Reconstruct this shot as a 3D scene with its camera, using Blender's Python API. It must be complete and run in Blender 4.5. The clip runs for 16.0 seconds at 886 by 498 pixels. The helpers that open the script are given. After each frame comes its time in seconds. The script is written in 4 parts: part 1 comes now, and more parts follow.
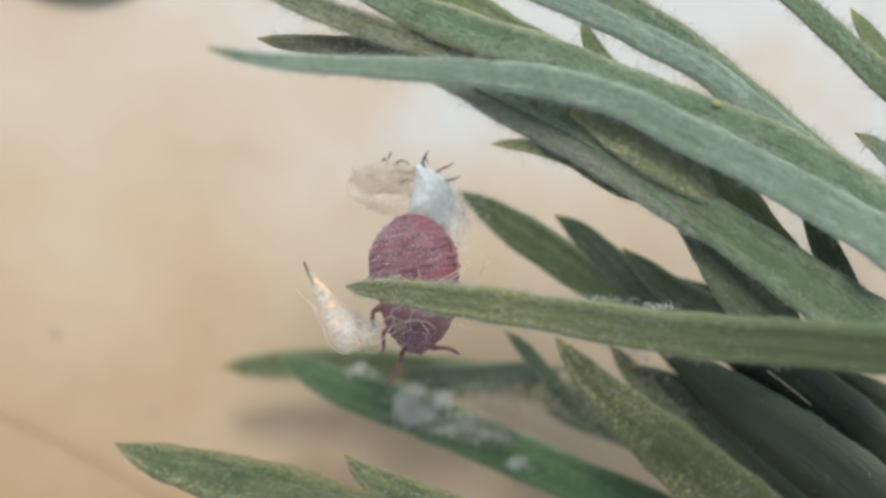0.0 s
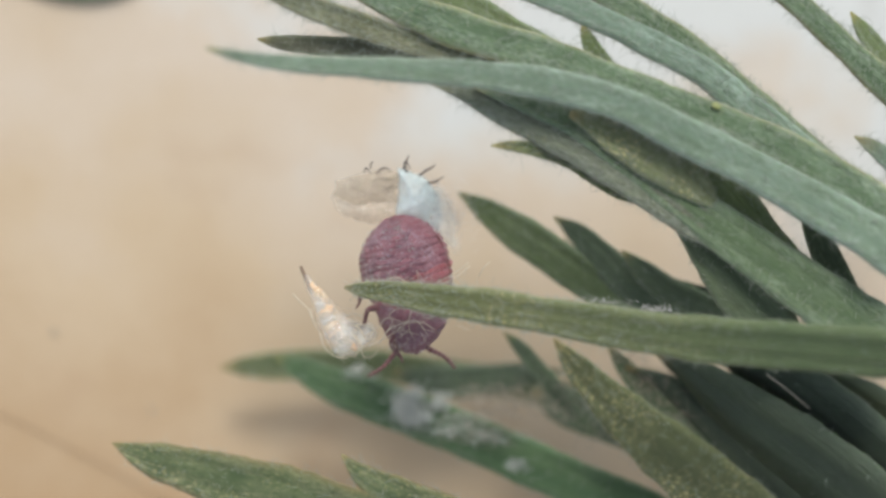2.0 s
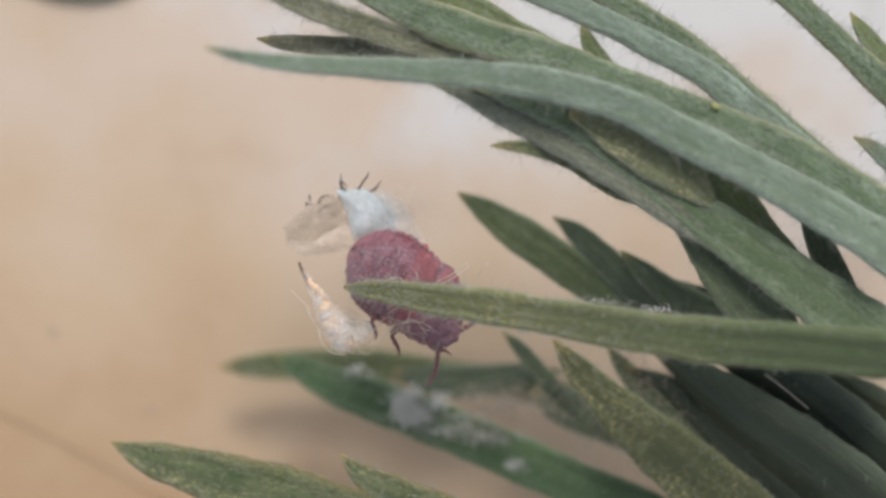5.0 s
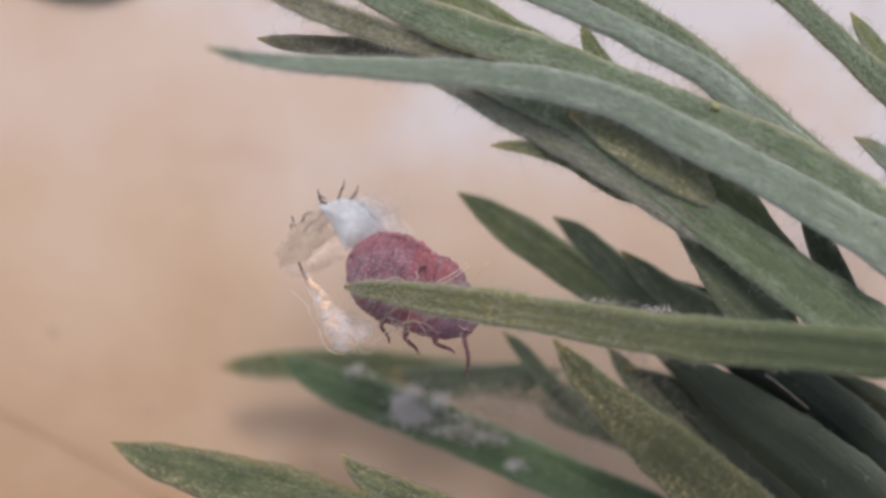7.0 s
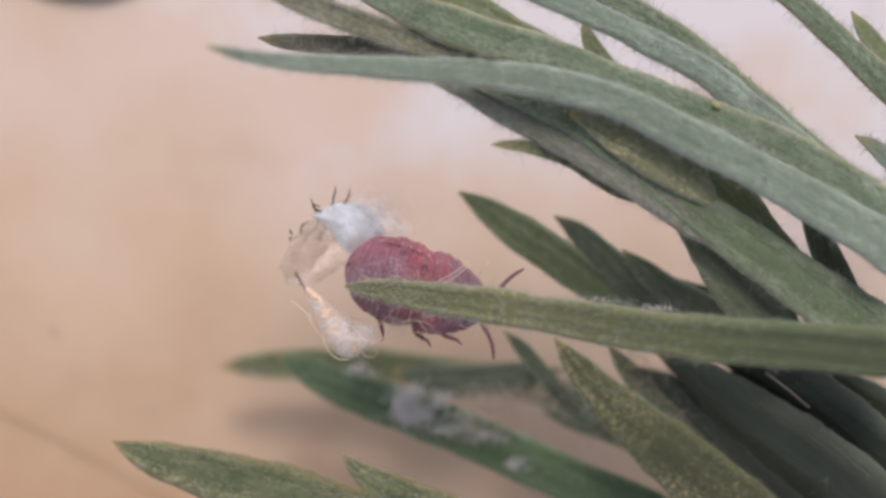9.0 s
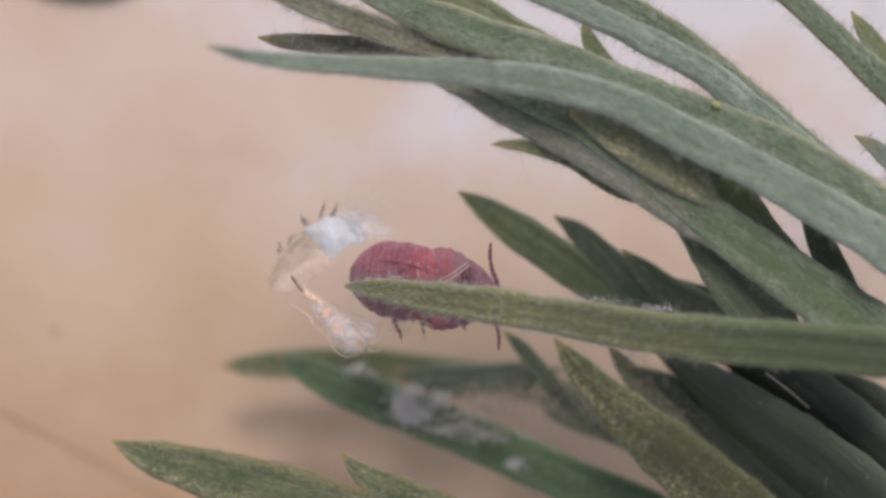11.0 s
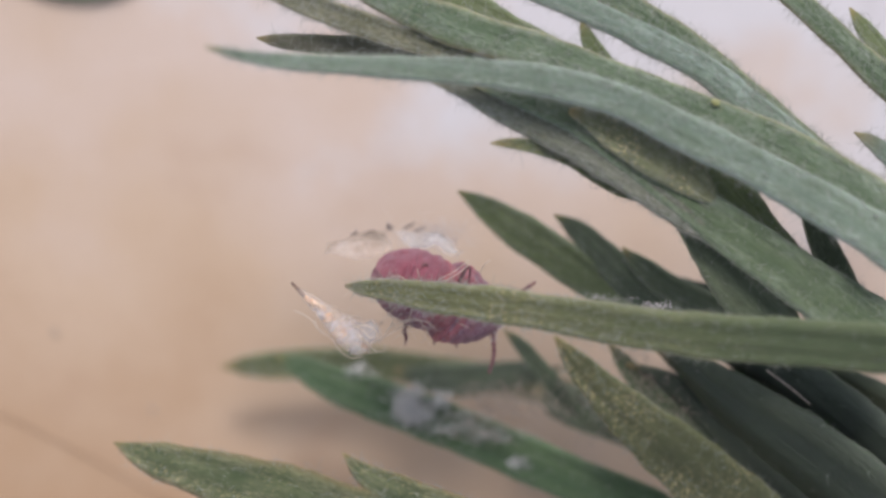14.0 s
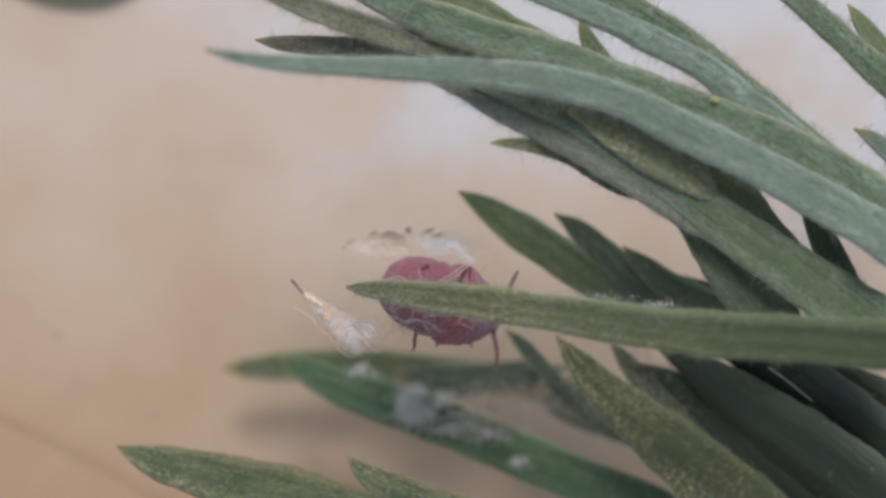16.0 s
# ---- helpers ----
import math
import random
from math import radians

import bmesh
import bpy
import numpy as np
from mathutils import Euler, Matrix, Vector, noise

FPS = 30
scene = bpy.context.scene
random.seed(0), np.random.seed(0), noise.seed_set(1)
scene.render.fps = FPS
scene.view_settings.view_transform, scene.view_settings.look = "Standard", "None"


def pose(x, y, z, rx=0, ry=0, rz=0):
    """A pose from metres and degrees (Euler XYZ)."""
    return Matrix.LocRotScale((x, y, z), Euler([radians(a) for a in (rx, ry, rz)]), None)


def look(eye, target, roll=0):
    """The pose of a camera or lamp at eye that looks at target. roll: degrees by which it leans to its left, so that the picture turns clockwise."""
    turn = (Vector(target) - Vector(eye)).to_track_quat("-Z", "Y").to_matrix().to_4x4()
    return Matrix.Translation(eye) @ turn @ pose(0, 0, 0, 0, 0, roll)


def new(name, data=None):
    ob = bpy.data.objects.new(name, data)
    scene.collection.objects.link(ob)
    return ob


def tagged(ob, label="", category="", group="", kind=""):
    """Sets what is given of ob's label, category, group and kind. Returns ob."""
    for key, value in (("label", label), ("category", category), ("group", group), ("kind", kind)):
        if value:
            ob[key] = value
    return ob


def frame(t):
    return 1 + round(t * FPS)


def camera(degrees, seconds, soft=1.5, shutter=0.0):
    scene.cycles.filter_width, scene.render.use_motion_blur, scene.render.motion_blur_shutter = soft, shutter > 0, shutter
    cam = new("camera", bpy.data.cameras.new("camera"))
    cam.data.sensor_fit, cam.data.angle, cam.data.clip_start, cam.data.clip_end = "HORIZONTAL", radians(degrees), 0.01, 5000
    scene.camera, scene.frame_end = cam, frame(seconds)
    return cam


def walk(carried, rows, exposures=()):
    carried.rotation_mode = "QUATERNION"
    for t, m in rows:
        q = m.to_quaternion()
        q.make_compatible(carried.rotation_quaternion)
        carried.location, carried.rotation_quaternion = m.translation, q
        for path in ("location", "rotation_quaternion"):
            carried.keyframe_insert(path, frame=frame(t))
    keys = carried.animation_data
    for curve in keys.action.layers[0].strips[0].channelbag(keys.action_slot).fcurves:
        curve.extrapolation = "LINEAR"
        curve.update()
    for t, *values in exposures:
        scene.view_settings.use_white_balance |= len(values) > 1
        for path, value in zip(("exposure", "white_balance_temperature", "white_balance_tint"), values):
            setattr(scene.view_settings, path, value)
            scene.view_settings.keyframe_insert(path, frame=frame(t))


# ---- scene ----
cam = camera(30, 16.0, soft=2.9)
MM = 0.001
EYE = 29.26
cam.data.dof.use_dof = True
cam.data.dof.focus_distance = (EYE - 1.6) * MM
cam.data.dof.aperture_fstop = 56


def over(x, y, turn):
    return pose(x * MM, y * MM, EYE * MM, 0, 0, turn)


walk(cam, [
    (0.0, over(-0.024, -0.016, -0.42)), (0.5, over(-0.022, -0.006, -0.38)), (1.0, over(-0.002, 0.005, -0.34)),
    (1.5, over(0.006, 0.012, -0.34)), (2.0, over(-0.005, 0.008, -0.16)), (2.5, over(-0.006, 0.002, 0.08)),
    (3.0, over(0.003, 0.005, 0.16)), (3.5, over(0.003, 0.005, 0.14)), (4.0, over(0.009, 0.004, 0.02)),
    (6.5, over(0.007, 0.009, -0.09)), (7.0, over(0.004, 0.004, -0.05)), (7.5, over(-0.006, -0.003, 0.04)),
    (8.0, over(-0.003, -0.005, 0.06)), (8.5, over(-0.004, -0.006, 0.01)), (9.0, over(-0.012, -0.012, -0.09)),
    (11.5, over(-0.006, -0.017, -0.02)), (12.0, over(-0.002, -0.02, 0.0)), (12.5, over(-0.005, -0.02, 0.01)),
    (13.0, over(-0.014, -0.021, -0.02)), (13.5, over(-0.01, -0.024, -0.21)), (14.0, over(-0.01, -0.027, -0.44)),
    (14.5, over(-0.023, -0.034, -0.67)), (15.0, over(-0.033, -0.043, -0.77)), (15.5, over(-0.031, -0.046, -0.91)),
    (16.0, over(-0.024, -0.022, -0.98))],
    exposures=[(0.0, 0.32, 6610, 8.5), (0.5, 0.27, 6610, 8.5), (1.5, 0.28, 6630, 8.5), (3.5, 0.20, 6660, 9.5), (4.2, 0.16, 6710, 12), (6.3, 0.07, 6810, 25), (7.0, 0.06, 6790, 28), (8.0, -0.01, 6780, 29), (8.5, 0.15, 6780, 29),
               (9.2, 0.15, 6780, 29), (11.3, 0.01, 6780, 29.5), (12.5, 0.13, 6780, 29.5), (13.7, 0.14, 6600, 28), (14.5, 0.14, 6360, 21), (15.5, 0.17, 6340, 19.5), (16.0, -0.09, 6370, 20)])

# ---- light: daylight from a wide bright sky, sun veiled ----
world = bpy.data.worlds.new("sky")
scene.world = world
world.use_nodes = True
wn, wl = world.node_tree.nodes, world.node_tree.links
sky = wn.new("ShaderNodeTexSky")
sky.sky_type = "NISHITA"
sky.sun_disc = False
sky.sun_elevation, sky.sun_rotation = radians(53), radians(8)
sky.dust_density, sky.ozone_density = 2.0, 1.0
veil = wn.new("ShaderNodeHueSaturation")
veil.inputs["Saturation"].default_value = 0.45
wl.new(sky.outputs[0], veil.inputs["Color"])
wl.new(veil.outputs[0], wn["Background"].inputs[0])
wn["Background"].inputs[1].default_value = 0.144
sun = new("sun", bpy.data.lights.new("sun", "SUN"))
sun.data.energy, sun.data.angle, sun.data.color = 1.5, radians(15), (1.0, 0.95, 0.88)
sun.matrix_world = look((0.014, 0.098, 0.13), (0, 0, 0))


# ---- materials ----
class Nodes:
    def __init__(self, name):
        self.mat = bpy.data.materials.new(name)
        self.mat.use_nodes = True
        self.n, self.l = self.mat.node_tree.nodes, self.mat.node_tree.links
        self.shader = self.n["Principled BSDF"]
        self.coords = self.n.new("ShaderNodeTexCoord")

    def put(self, socket, value):
        s = self.shader.inputs[socket]
        if isinstance(value, bpy.types.NodeSocket):
            self.l.new(value, s)
        else:
            s.default_value = value

    def noise(self, scale, detail=4, rough=0.6, stretch=(1, 1, 1), space="Object"):
        m = self.n.new("ShaderNodeMapping")
        m.inputs["Scale"].default_value = stretch
        self.l.new(self.coords.outputs[space], m.inputs[0])
        t = self.n.new("ShaderNodeTexNoise")
        t.inputs["Scale"].default_value, t.inputs["Detail"].default_value, t.inputs["Roughness"].default_value = scale, detail, rough
        self.l.new(m.outputs[0], t.inputs["Vector"])
        return t.outputs["Fac"]

    def ramp(self, fac, *stops):
        r = self.n.new("ShaderNodeValToRGB")
        e = r.color_ramp.elements
        while len(e) < len(stops):
            e.new(0.5)
        for k, (p, c) in zip(e, stops):
            k.position, k.color = p, (*c, 1) if len(c) == 3 else c
        self.l.new(fac, r.inputs[0])
        return r.outputs[0]

    def mix(self, fac, a, b, blend="MIX"):
        x = self.n.new("ShaderNodeMix")
        x.data_type, x.blend_type = "RGBA", blend
        for s, v in ((0, fac), (6, a), (7, b)):
            if isinstance(v, bpy.types.NodeSocket):
                self.l.new(v, x.inputs[s])
            else:
                x.inputs[s].default_value = v if s == 0 else (*v, 1)
        return x.outputs[2]

    def math(self, op, a, b):
        x = self.n.new("ShaderNodeMath")
        x.operation = op
        for s, v in ((0, a), (1, b)):
            if isinstance(v, bpy.types.NodeSocket):
                self.l.new(v, x.inputs[s])
            else:
                x.inputs[s].default_value = v
        return x.outputs[0]

    def bump(self, height, distance, strength=1.0):
        b = self.n.new("ShaderNodeBump")
        b.inputs["Strength"].default_value, b.inputs["Distance"].default_value = strength, distance * MM
        self.l.new(height, b.inputs["Height"])
        self.put("Normal", b.outputs[0])

    def attribute(self, name):
        a = self.n.new("ShaderNodeAttribute")
        a.attribute_name = name
        return a.outputs["Fac"]

    def random(self):
        return self.n.new("ShaderNodeObjectInfo").outputs["Random"]


def step(fac, lo, hi):
    return (lo, (0, 0, 0)), (hi, (1, 1, 1))


def leaf_material(name, low, high, silver, cover, spark, margin=None):
    """low, high: the blade's greens, for some leaves with shade or sun in them; silver: colour and cover of the felt of
    hairs; spark: share of golden specks and painted glints.
    """
    m = Nodes(name)
    low, high = [(1.17 * c[0], 1.1 * c[1], 1.2 * c[2]) for c in (low, high)]
    streak = m.noise(1.0, 5, 0.65, (16, 0.7, 1), "UV")
    blotch = m.noise(1.1, 3, 0.5, (1, 1, 1), "UV")
    fine = m.noise(30.0, 3, 0.7, (1, 0.2, 1), "UV")
    blade = m.ramp(streak, (0.25, low), (0.75, high))
    blade = m.mix(m.math("MULTIPLY", m.ramp(blotch, *step(0, 0.35, 0.7)), 0.45), blade, tuple(0.62 * c for c in low))
    mat = m.noise(9.0, 4, 0.65, (2.0, 0.4, 1), "UV")
    blade = m.mix(m.math("MULTIPLY", m.ramp(mat, *step(0, 0.4, 0.7)), 0.55), blade, tuple(0.55 * c for c in low))
    felt = m.math("MULTIPLY", m.ramp(fine, *step(0, 0.4, 0.6)), m.ramp(m.noise(2.3, 4, 0.6, (1.6, 0.6, 1), "UV"), *step(0, 0.34, 0.66)))
    col = m.mix(m.math("MULTIPLY", felt, cover), blade, silver)
    if spark:
        dots = m.ramp(m.noise(24.0, 2, 0.5, (1.2, 0.5, 1), "UV"), *step(0, 0.575, 0.635))
        zone = m.ramp(m.noise(1.1, 3, 0.5, (1, 0.7, 1), "UV"), *step(0, 0.42, 0.6))
        col = m.mix(m.math("MULTIPLY", m.math("MULTIPLY", dots, zone), spark), col, (0.88, 0.75, 0.4))
    col = m.mix(m.math("MULTIPLY", m.random(), 0.22), col, (0.16, 0.2, 0.08), "MIX")
    col = m.mix(m.math("MULTIPLY", m.attribute("band"), 0.6), col, tuple(0.75 * p + 0.2 * q for p, q in zip(low, high)))
    col = m.mix(m.math("MULTIPLY", m.attribute("rim"), 0.75 if margin else 0.4), col, margin or silver)
    # twisted leaf only: darker and greener towards the base
    col = m.mix(m.math("MULTIPLY", m.attribute("bare"), 0.85), col, tuple(k * (0.8 * p + 0.2 * q) for k, p, q in zip((0.68, 0.9, 1.0), low, high)))
    col = m.mix(m.attribute("dry"), col, (0.4, 0.3, 0.13))
    m.put("Base Color", col)
    m.put("Roughness", 0.62)
    m.put("Sheen Weight", max(0.0, 0.8 * (cover - 0.28)))
    m.put("Sheen Roughness", 0.45)
    m.put("Subsurface Weight", 0.2)
    m.put("Subsurface Radius", (0.6, 1.0, 0.4))
    m.put("Subsurface Scale", 0.2 * MM)
    m.put("Specular IOR Level", 0.35)
    m.bump(m.math("ADD", m.math("MULTIPLY", streak, 1.2), fine), 0.028)
    return m.mat


LEAF = {
    "silver": leaf_material("silver_leaf", (0.088, 0.155, 0.095), (0.245, 0.36, 0.258), (0.5, 0.64, 0.58), 0.54, 0),
    # silvergreen margin: sunlit, backlit leaf edge painted in as a golden rim
    "silvergreen": leaf_material("silver_green_leaf", (0.055, 0.112, 0.05), (0.178, 0.275, 0.138), (0.46, 0.57, 0.46), 0.55, 0.15, (0.4, 0.36, 0.19)),
    "silverdark": leaf_material("felted_leaf", (0.078, 0.1, 0.062), (0.215, 0.258, 0.158), (0.46, 0.51, 0.43), 0.5, 0.15),
    "greensilver": leaf_material("bright_green_felted_leaf", (0.062, 0.115, 0.05), (0.165, 0.242, 0.118), (0.38, 0.48, 0.38), 0.36, 0.1),
    "green": leaf_material("green_leaf", (0.086, 0.14, 0.052), (0.21, 0.275, 0.115), (0.36, 0.44, 0.31), 0.36, 0),
    # near-black greens: the shade these leaves lie in is put into the colour
    "dark": leaf_material("shade_dark_leaf", (0.022, 0.038, 0.027), (0.052, 0.08, 0.054), (0.13, 0.17, 0.13), 0.16, 0),
    # olive and golden: one leaf colour, darkened for shade and lightened for sun
    "olive": leaf_material("shaded_olive_leaf", (0.042, 0.058, 0.024), (0.1, 0.122, 0.05), (0.24, 0.27, 0.14), 0.3, 0.8),
    "golden": leaf_material("lit_golden_olive_leaf", (0.1, 0.13, 0.06), (0.235, 0.28, 0.14), (0.46, 0.5, 0.33), 0.46, 0.95),
    "olivehair": leaf_material("olive_hairy_leaf", (0.066, 0.094, 0.034), (0.208, 0.228, 0.088), (0.44, 0.45, 0.26), 0.48, 0.45),
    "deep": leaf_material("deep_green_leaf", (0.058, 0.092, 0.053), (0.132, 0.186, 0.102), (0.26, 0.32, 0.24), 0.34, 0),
    "emerald": leaf_material("emerald_leaf", (0.038, 0.095, 0.04), (0.1, 0.19, 0.08), (0.26, 0.38, 0.24), 0.25, 0),
    "umber": leaf_material("brown_green_leaf", (0.08, 0.086, 0.058), (0.165, 0.172, 0.115), (0.3, 0.3, 0.23), 0.34, 0),
    "woolly": leaf_material("woolly_olive_leaf", (0.085, 0.105, 0.055), (0.22, 0.238, 0.13), (0.52, 0.53, 0.38), 0.6, 0, (0.5, 0.46, 0.3)),
    "streaked": leaf_material("streaked_green_leaf", (0.036, 0.074, 0.026), (0.12, 0.17, 0.062), (0.5, 0.5, 0.3), 0.5, 0.35, (0.24, 0.17, 0.08)),
    "olivespeck": leaf_material("olive_speckled_leaf", (0.05, 0.085, 0.033), (0.13, 0.175, 0.073), (0.4, 0.43, 0.24), 0.5, 0.4),
}


def hair_material(name, colour, rough=0.45, alpha=1.0, fall=0.75):
    m = Nodes(name)
    n = m.noise(4000, 2)
    m.put("Base Color", m.ramp(n, (0.3, tuple(fall * c for c in colour)), (0.7, colour)))
    m.put("Roughness", rough)
    m.put("Alpha", alpha)
    return m.mat


HAIR = hair_material("silver_hair", (0.52, 0.58, 0.5), 0.4, 0.7)
WOOL = hair_material("cream_wool", (0.75, 0.68, 0.54), 0.4, 0.85)
FLUFF = hair_material("white_fluff", (0.9, 0.9, 0.88), 0.6, 0.8)
WAX = hair_material("white_wax", (0.95, 0.98, 0.94), 0.7, 1.0, 0.96)


def let_through(mat, colour, share):
    """Lets light pass through thin fibres, as wax does."""
    n, l = mat.node_tree.nodes, mat.node_tree.links
    glow, mixer = n.new("ShaderNodeBsdfTranslucent"), n.new("ShaderNodeMixShader")
    glow.inputs["Color"].default_value = (*colour, 1)
    mixer.inputs[0].default_value = share
    l.new(n["Principled BSDF"].outputs[0], mixer.inputs[1])
    l.new(glow.outputs[0], mixer.inputs[2])
    l.new(mixer.outputs[0], n["Material Output"].inputs["Surface"])


let_through(WAX, (0.95, 0.98, 0.94), 0.3)
DIRT = hair_material("grey_brown_fibre", (0.55, 0.49, 0.4), 0.7, 0.75)
SPINE = hair_material("brown_spine", (0.26, 0.18, 0.13), 0.4, 0.85)
LINT = hair_material("brown_hair", (0.34, 0.23, 0.13), 0.5, 0.7)


def sheet_material():
    m = Nodes("cream_card")
    sep = m.n.new("ShaderNodeSeparateXYZ")
    m.l.new(m.coords.outputs["Object"], sep.inputs[0])
    # uneven light across the card, painted in as tan running to white
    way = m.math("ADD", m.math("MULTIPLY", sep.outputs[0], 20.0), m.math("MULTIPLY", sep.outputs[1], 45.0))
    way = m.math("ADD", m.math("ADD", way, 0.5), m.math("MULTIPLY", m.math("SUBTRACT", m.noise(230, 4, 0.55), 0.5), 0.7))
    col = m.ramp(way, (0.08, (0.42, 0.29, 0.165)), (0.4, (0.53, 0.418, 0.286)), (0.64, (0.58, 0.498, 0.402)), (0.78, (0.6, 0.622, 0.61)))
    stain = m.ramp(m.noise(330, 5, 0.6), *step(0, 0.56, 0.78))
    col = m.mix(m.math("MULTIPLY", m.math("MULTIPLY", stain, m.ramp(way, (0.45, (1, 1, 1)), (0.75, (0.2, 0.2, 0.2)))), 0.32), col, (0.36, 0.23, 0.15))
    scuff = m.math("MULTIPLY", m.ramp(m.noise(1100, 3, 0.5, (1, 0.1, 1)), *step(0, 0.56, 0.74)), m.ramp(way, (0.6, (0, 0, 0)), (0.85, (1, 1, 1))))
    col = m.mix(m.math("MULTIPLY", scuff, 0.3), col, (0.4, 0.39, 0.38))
    m.put("Base Color", col)
    m.put("Roughness", 0.75)
    m.bump(m.noise(2500, 4), 0.03)
    return m.mat


def bug_material(name, low, high, bloom, cover):
    m = Nodes(name)
    mott = m.noise(3800, 4, 0.65)
    fine = m.noise(26000, 4, 0.7)
    col = m.ramp(mott, (0.32, low), (0.68, high))
    dust = m.math("MULTIPLY", m.ramp(fine, *step(0, 0.44, 0.66)), m.ramp(m.noise(2600, 3), *step(0, 0.35, 0.65)))
    # the wax lies on the back and leaves the belly bare
    sep = m.n.new("ShaderNodeSeparateXYZ")
    m.l.new(m.coords.outputs["Object"], sep.inputs[0])
    back = m.ramp(m.math("ADD", m.math("MULTIPLY", sep.outputs[2], 1100.0), m.math("MULTIPLY", mott, 0.3)), (0.2, (0.15, 0.15, 0.15)), (0.6, (1, 1, 1)))
    col = m.mix(m.math("MULTIPLY", m.math("SUBTRACT", 1.0, back), 0.6), col, tuple(1.25 * c for c in high))
    haze = m.mix(m.math("MULTIPLY", back, 0.14 * cover), col, bloom)
    m.put("Base Color", m.mix(m.math("MULTIPLY", m.math("MULTIPLY", dust, back), cover), haze, bloom))
    m.put("Roughness", 0.5)
    m.put("Sheen Weight", 0.35)
    m.put("Sheen Roughness", 0.35)
    m.put("Sheen Tint", (0.95, 0.85, 0.92, 1))
    m.put("Subsurface Weight", 0.12)
    m.put("Subsurface Radius", (0.6, 0.2, 0.15))
    m.put("Subsurface Scale", 0.15 * MM)
    m.bump(m.math("ADD", fine, m.math("MULTIPLY", m.noise(9000, 4, 0.6), 1.6)), 0.032)
    return m.mat


BUG = bug_material("wine_red_skin", (0.105, 0.024, 0.046), (0.28, 0.072, 0.096), (0.52, 0.43, 0.5), 0.8)
BUG_RED = bug_material("raw_red_skin", (0.18, 0.03, 0.043), (0.37, 0.085, 0.1), (0.55, 0.42, 0.46), 0.5)
BUG_HEAD = bug_material("dusted_maroon_skin", (0.1, 0.025, 0.045), (0.22, 0.08, 0.1), (0.5, 0.46, 0.55), 0.6)
LIMB = bug_material("dark_maroon_limb", (0.055, 0.019, 0.024), (0.19, 0.078, 0.08), (0.42, 0.34, 0.35), 0.4)
CLAW = bug_material("black_brown_limb", (0.03, 0.024, 0.024), (0.09, 0.07, 0.065), (0.3, 0.28, 0.28), 0.2)
CLAW.node_tree.nodes["Principled BSDF"].inputs["Alpha"].default_value = 0.75


def film_material(name, a, b, lo, hi, rough=0.4, through_light=0.3, relief=0.1, fray=(0.55, 1.05)):
    """Thin dry skin: colour between a and b, more or less see-through."""
    m = Nodes(name)
    col = m.ramp(m.noise(2600, 4, 0.6), (0.35, a), (0.65, b))
    m.put("Base Color", col)
    m.put("Roughness", rough)
    m.put("Transmission Weight", 0.0)
    crumple = m.noise(3400, 5, 0.65)
    worn = m.ramp(m.math("ADD", m.attribute("rim"), m.math("MULTIPLY", m.math("SUBTRACT", m.noise(5200, 4, 0.6), 0.5), 0.9)), (fray[0], (1, 1, 1)), (fray[1], (0.08, 0.08, 0.08)))
    m.put("Alpha", m.math("MULTIPLY", worn, m.ramp(crumple, (0.3, (lo, lo, lo)), (0.7, (hi, hi, hi)))))
    m.put("Specular IOR Level", 0.9 if rough < 0.2 else 0.35)
    m.put("Subsurface Weight", through_light)
    m.put("Subsurface Radius", (1, 0.9, 0.8))
    m.put("Subsurface Scale", 0.3 * MM)
    m.bump(crumple, relief)
    return m.mat


SKIN_WHITE = film_material("white_shed_skin", (0.56, 0.69, 0.72), (0.72, 0.83, 0.85), 0.6, 0.95, relief=0.04, fray=(0.75, 1.3))
SKIN_VEIL = film_material("pale_veil", (0.66, 0.75, 0.77), (0.82, 0.86, 0.86), 0.22, 0.55, relief=0.04, fray=(0.25, 1.0))
SKIN_TAN = film_material("tan_shed_skin", (0.3, 0.26, 0.19), (0.48, 0.41, 0.31), 0.34, 0.62, relief=0.03, fray=(0.85, 1.4))
SKIN_SMOKE = film_material("smoky_film", (0.68, 0.58, 0.46), (0.85, 0.76, 0.64), 0.22, 0.48, 0.2, relief=0.03, fray=(0.7, 1.2))
SKIN_AMBER = film_material("amber_lining", (0.85, 0.42, 0.17), (0.98, 0.78, 0.54), 0.4, 0.95, 0.1, relief=0.05)
SKIN_CLEAR = film_material("clear_shed_skin", (0.9, 0.78, 0.62), (0.95, 0.94, 0.92), 0.08, 0.26, 0.06, relief=0.05)
SHEET = sheet_material()


# ---- building ----
rng = np.random.default_rng(7)


def mesh_of(name, verts, faces, uv=None):
    me = bpy.data.meshes.new(name)
    me.from_pydata([tuple(v) for v in verts], [], faces)
    me.polygons.foreach_set("use_smooth", [True] * len(me.polygons))
    if uv is not None:
        layer = me.uv_layers.new(name="UVMap")
        loops = np.empty(len(me.loops), int)
        me.loops.foreach_get("vertex_index", loops)
        layer.data.foreach_set("uv", np.asarray(uv)[loops].ravel())
    me.update()
    return me


def piece(name, me, material, parent=None, label=""):
    me.materials.append(material)
    ob = new(name, me)
    if parent:
        ob.parent = parent
    return tagged(ob, label) if label else ob


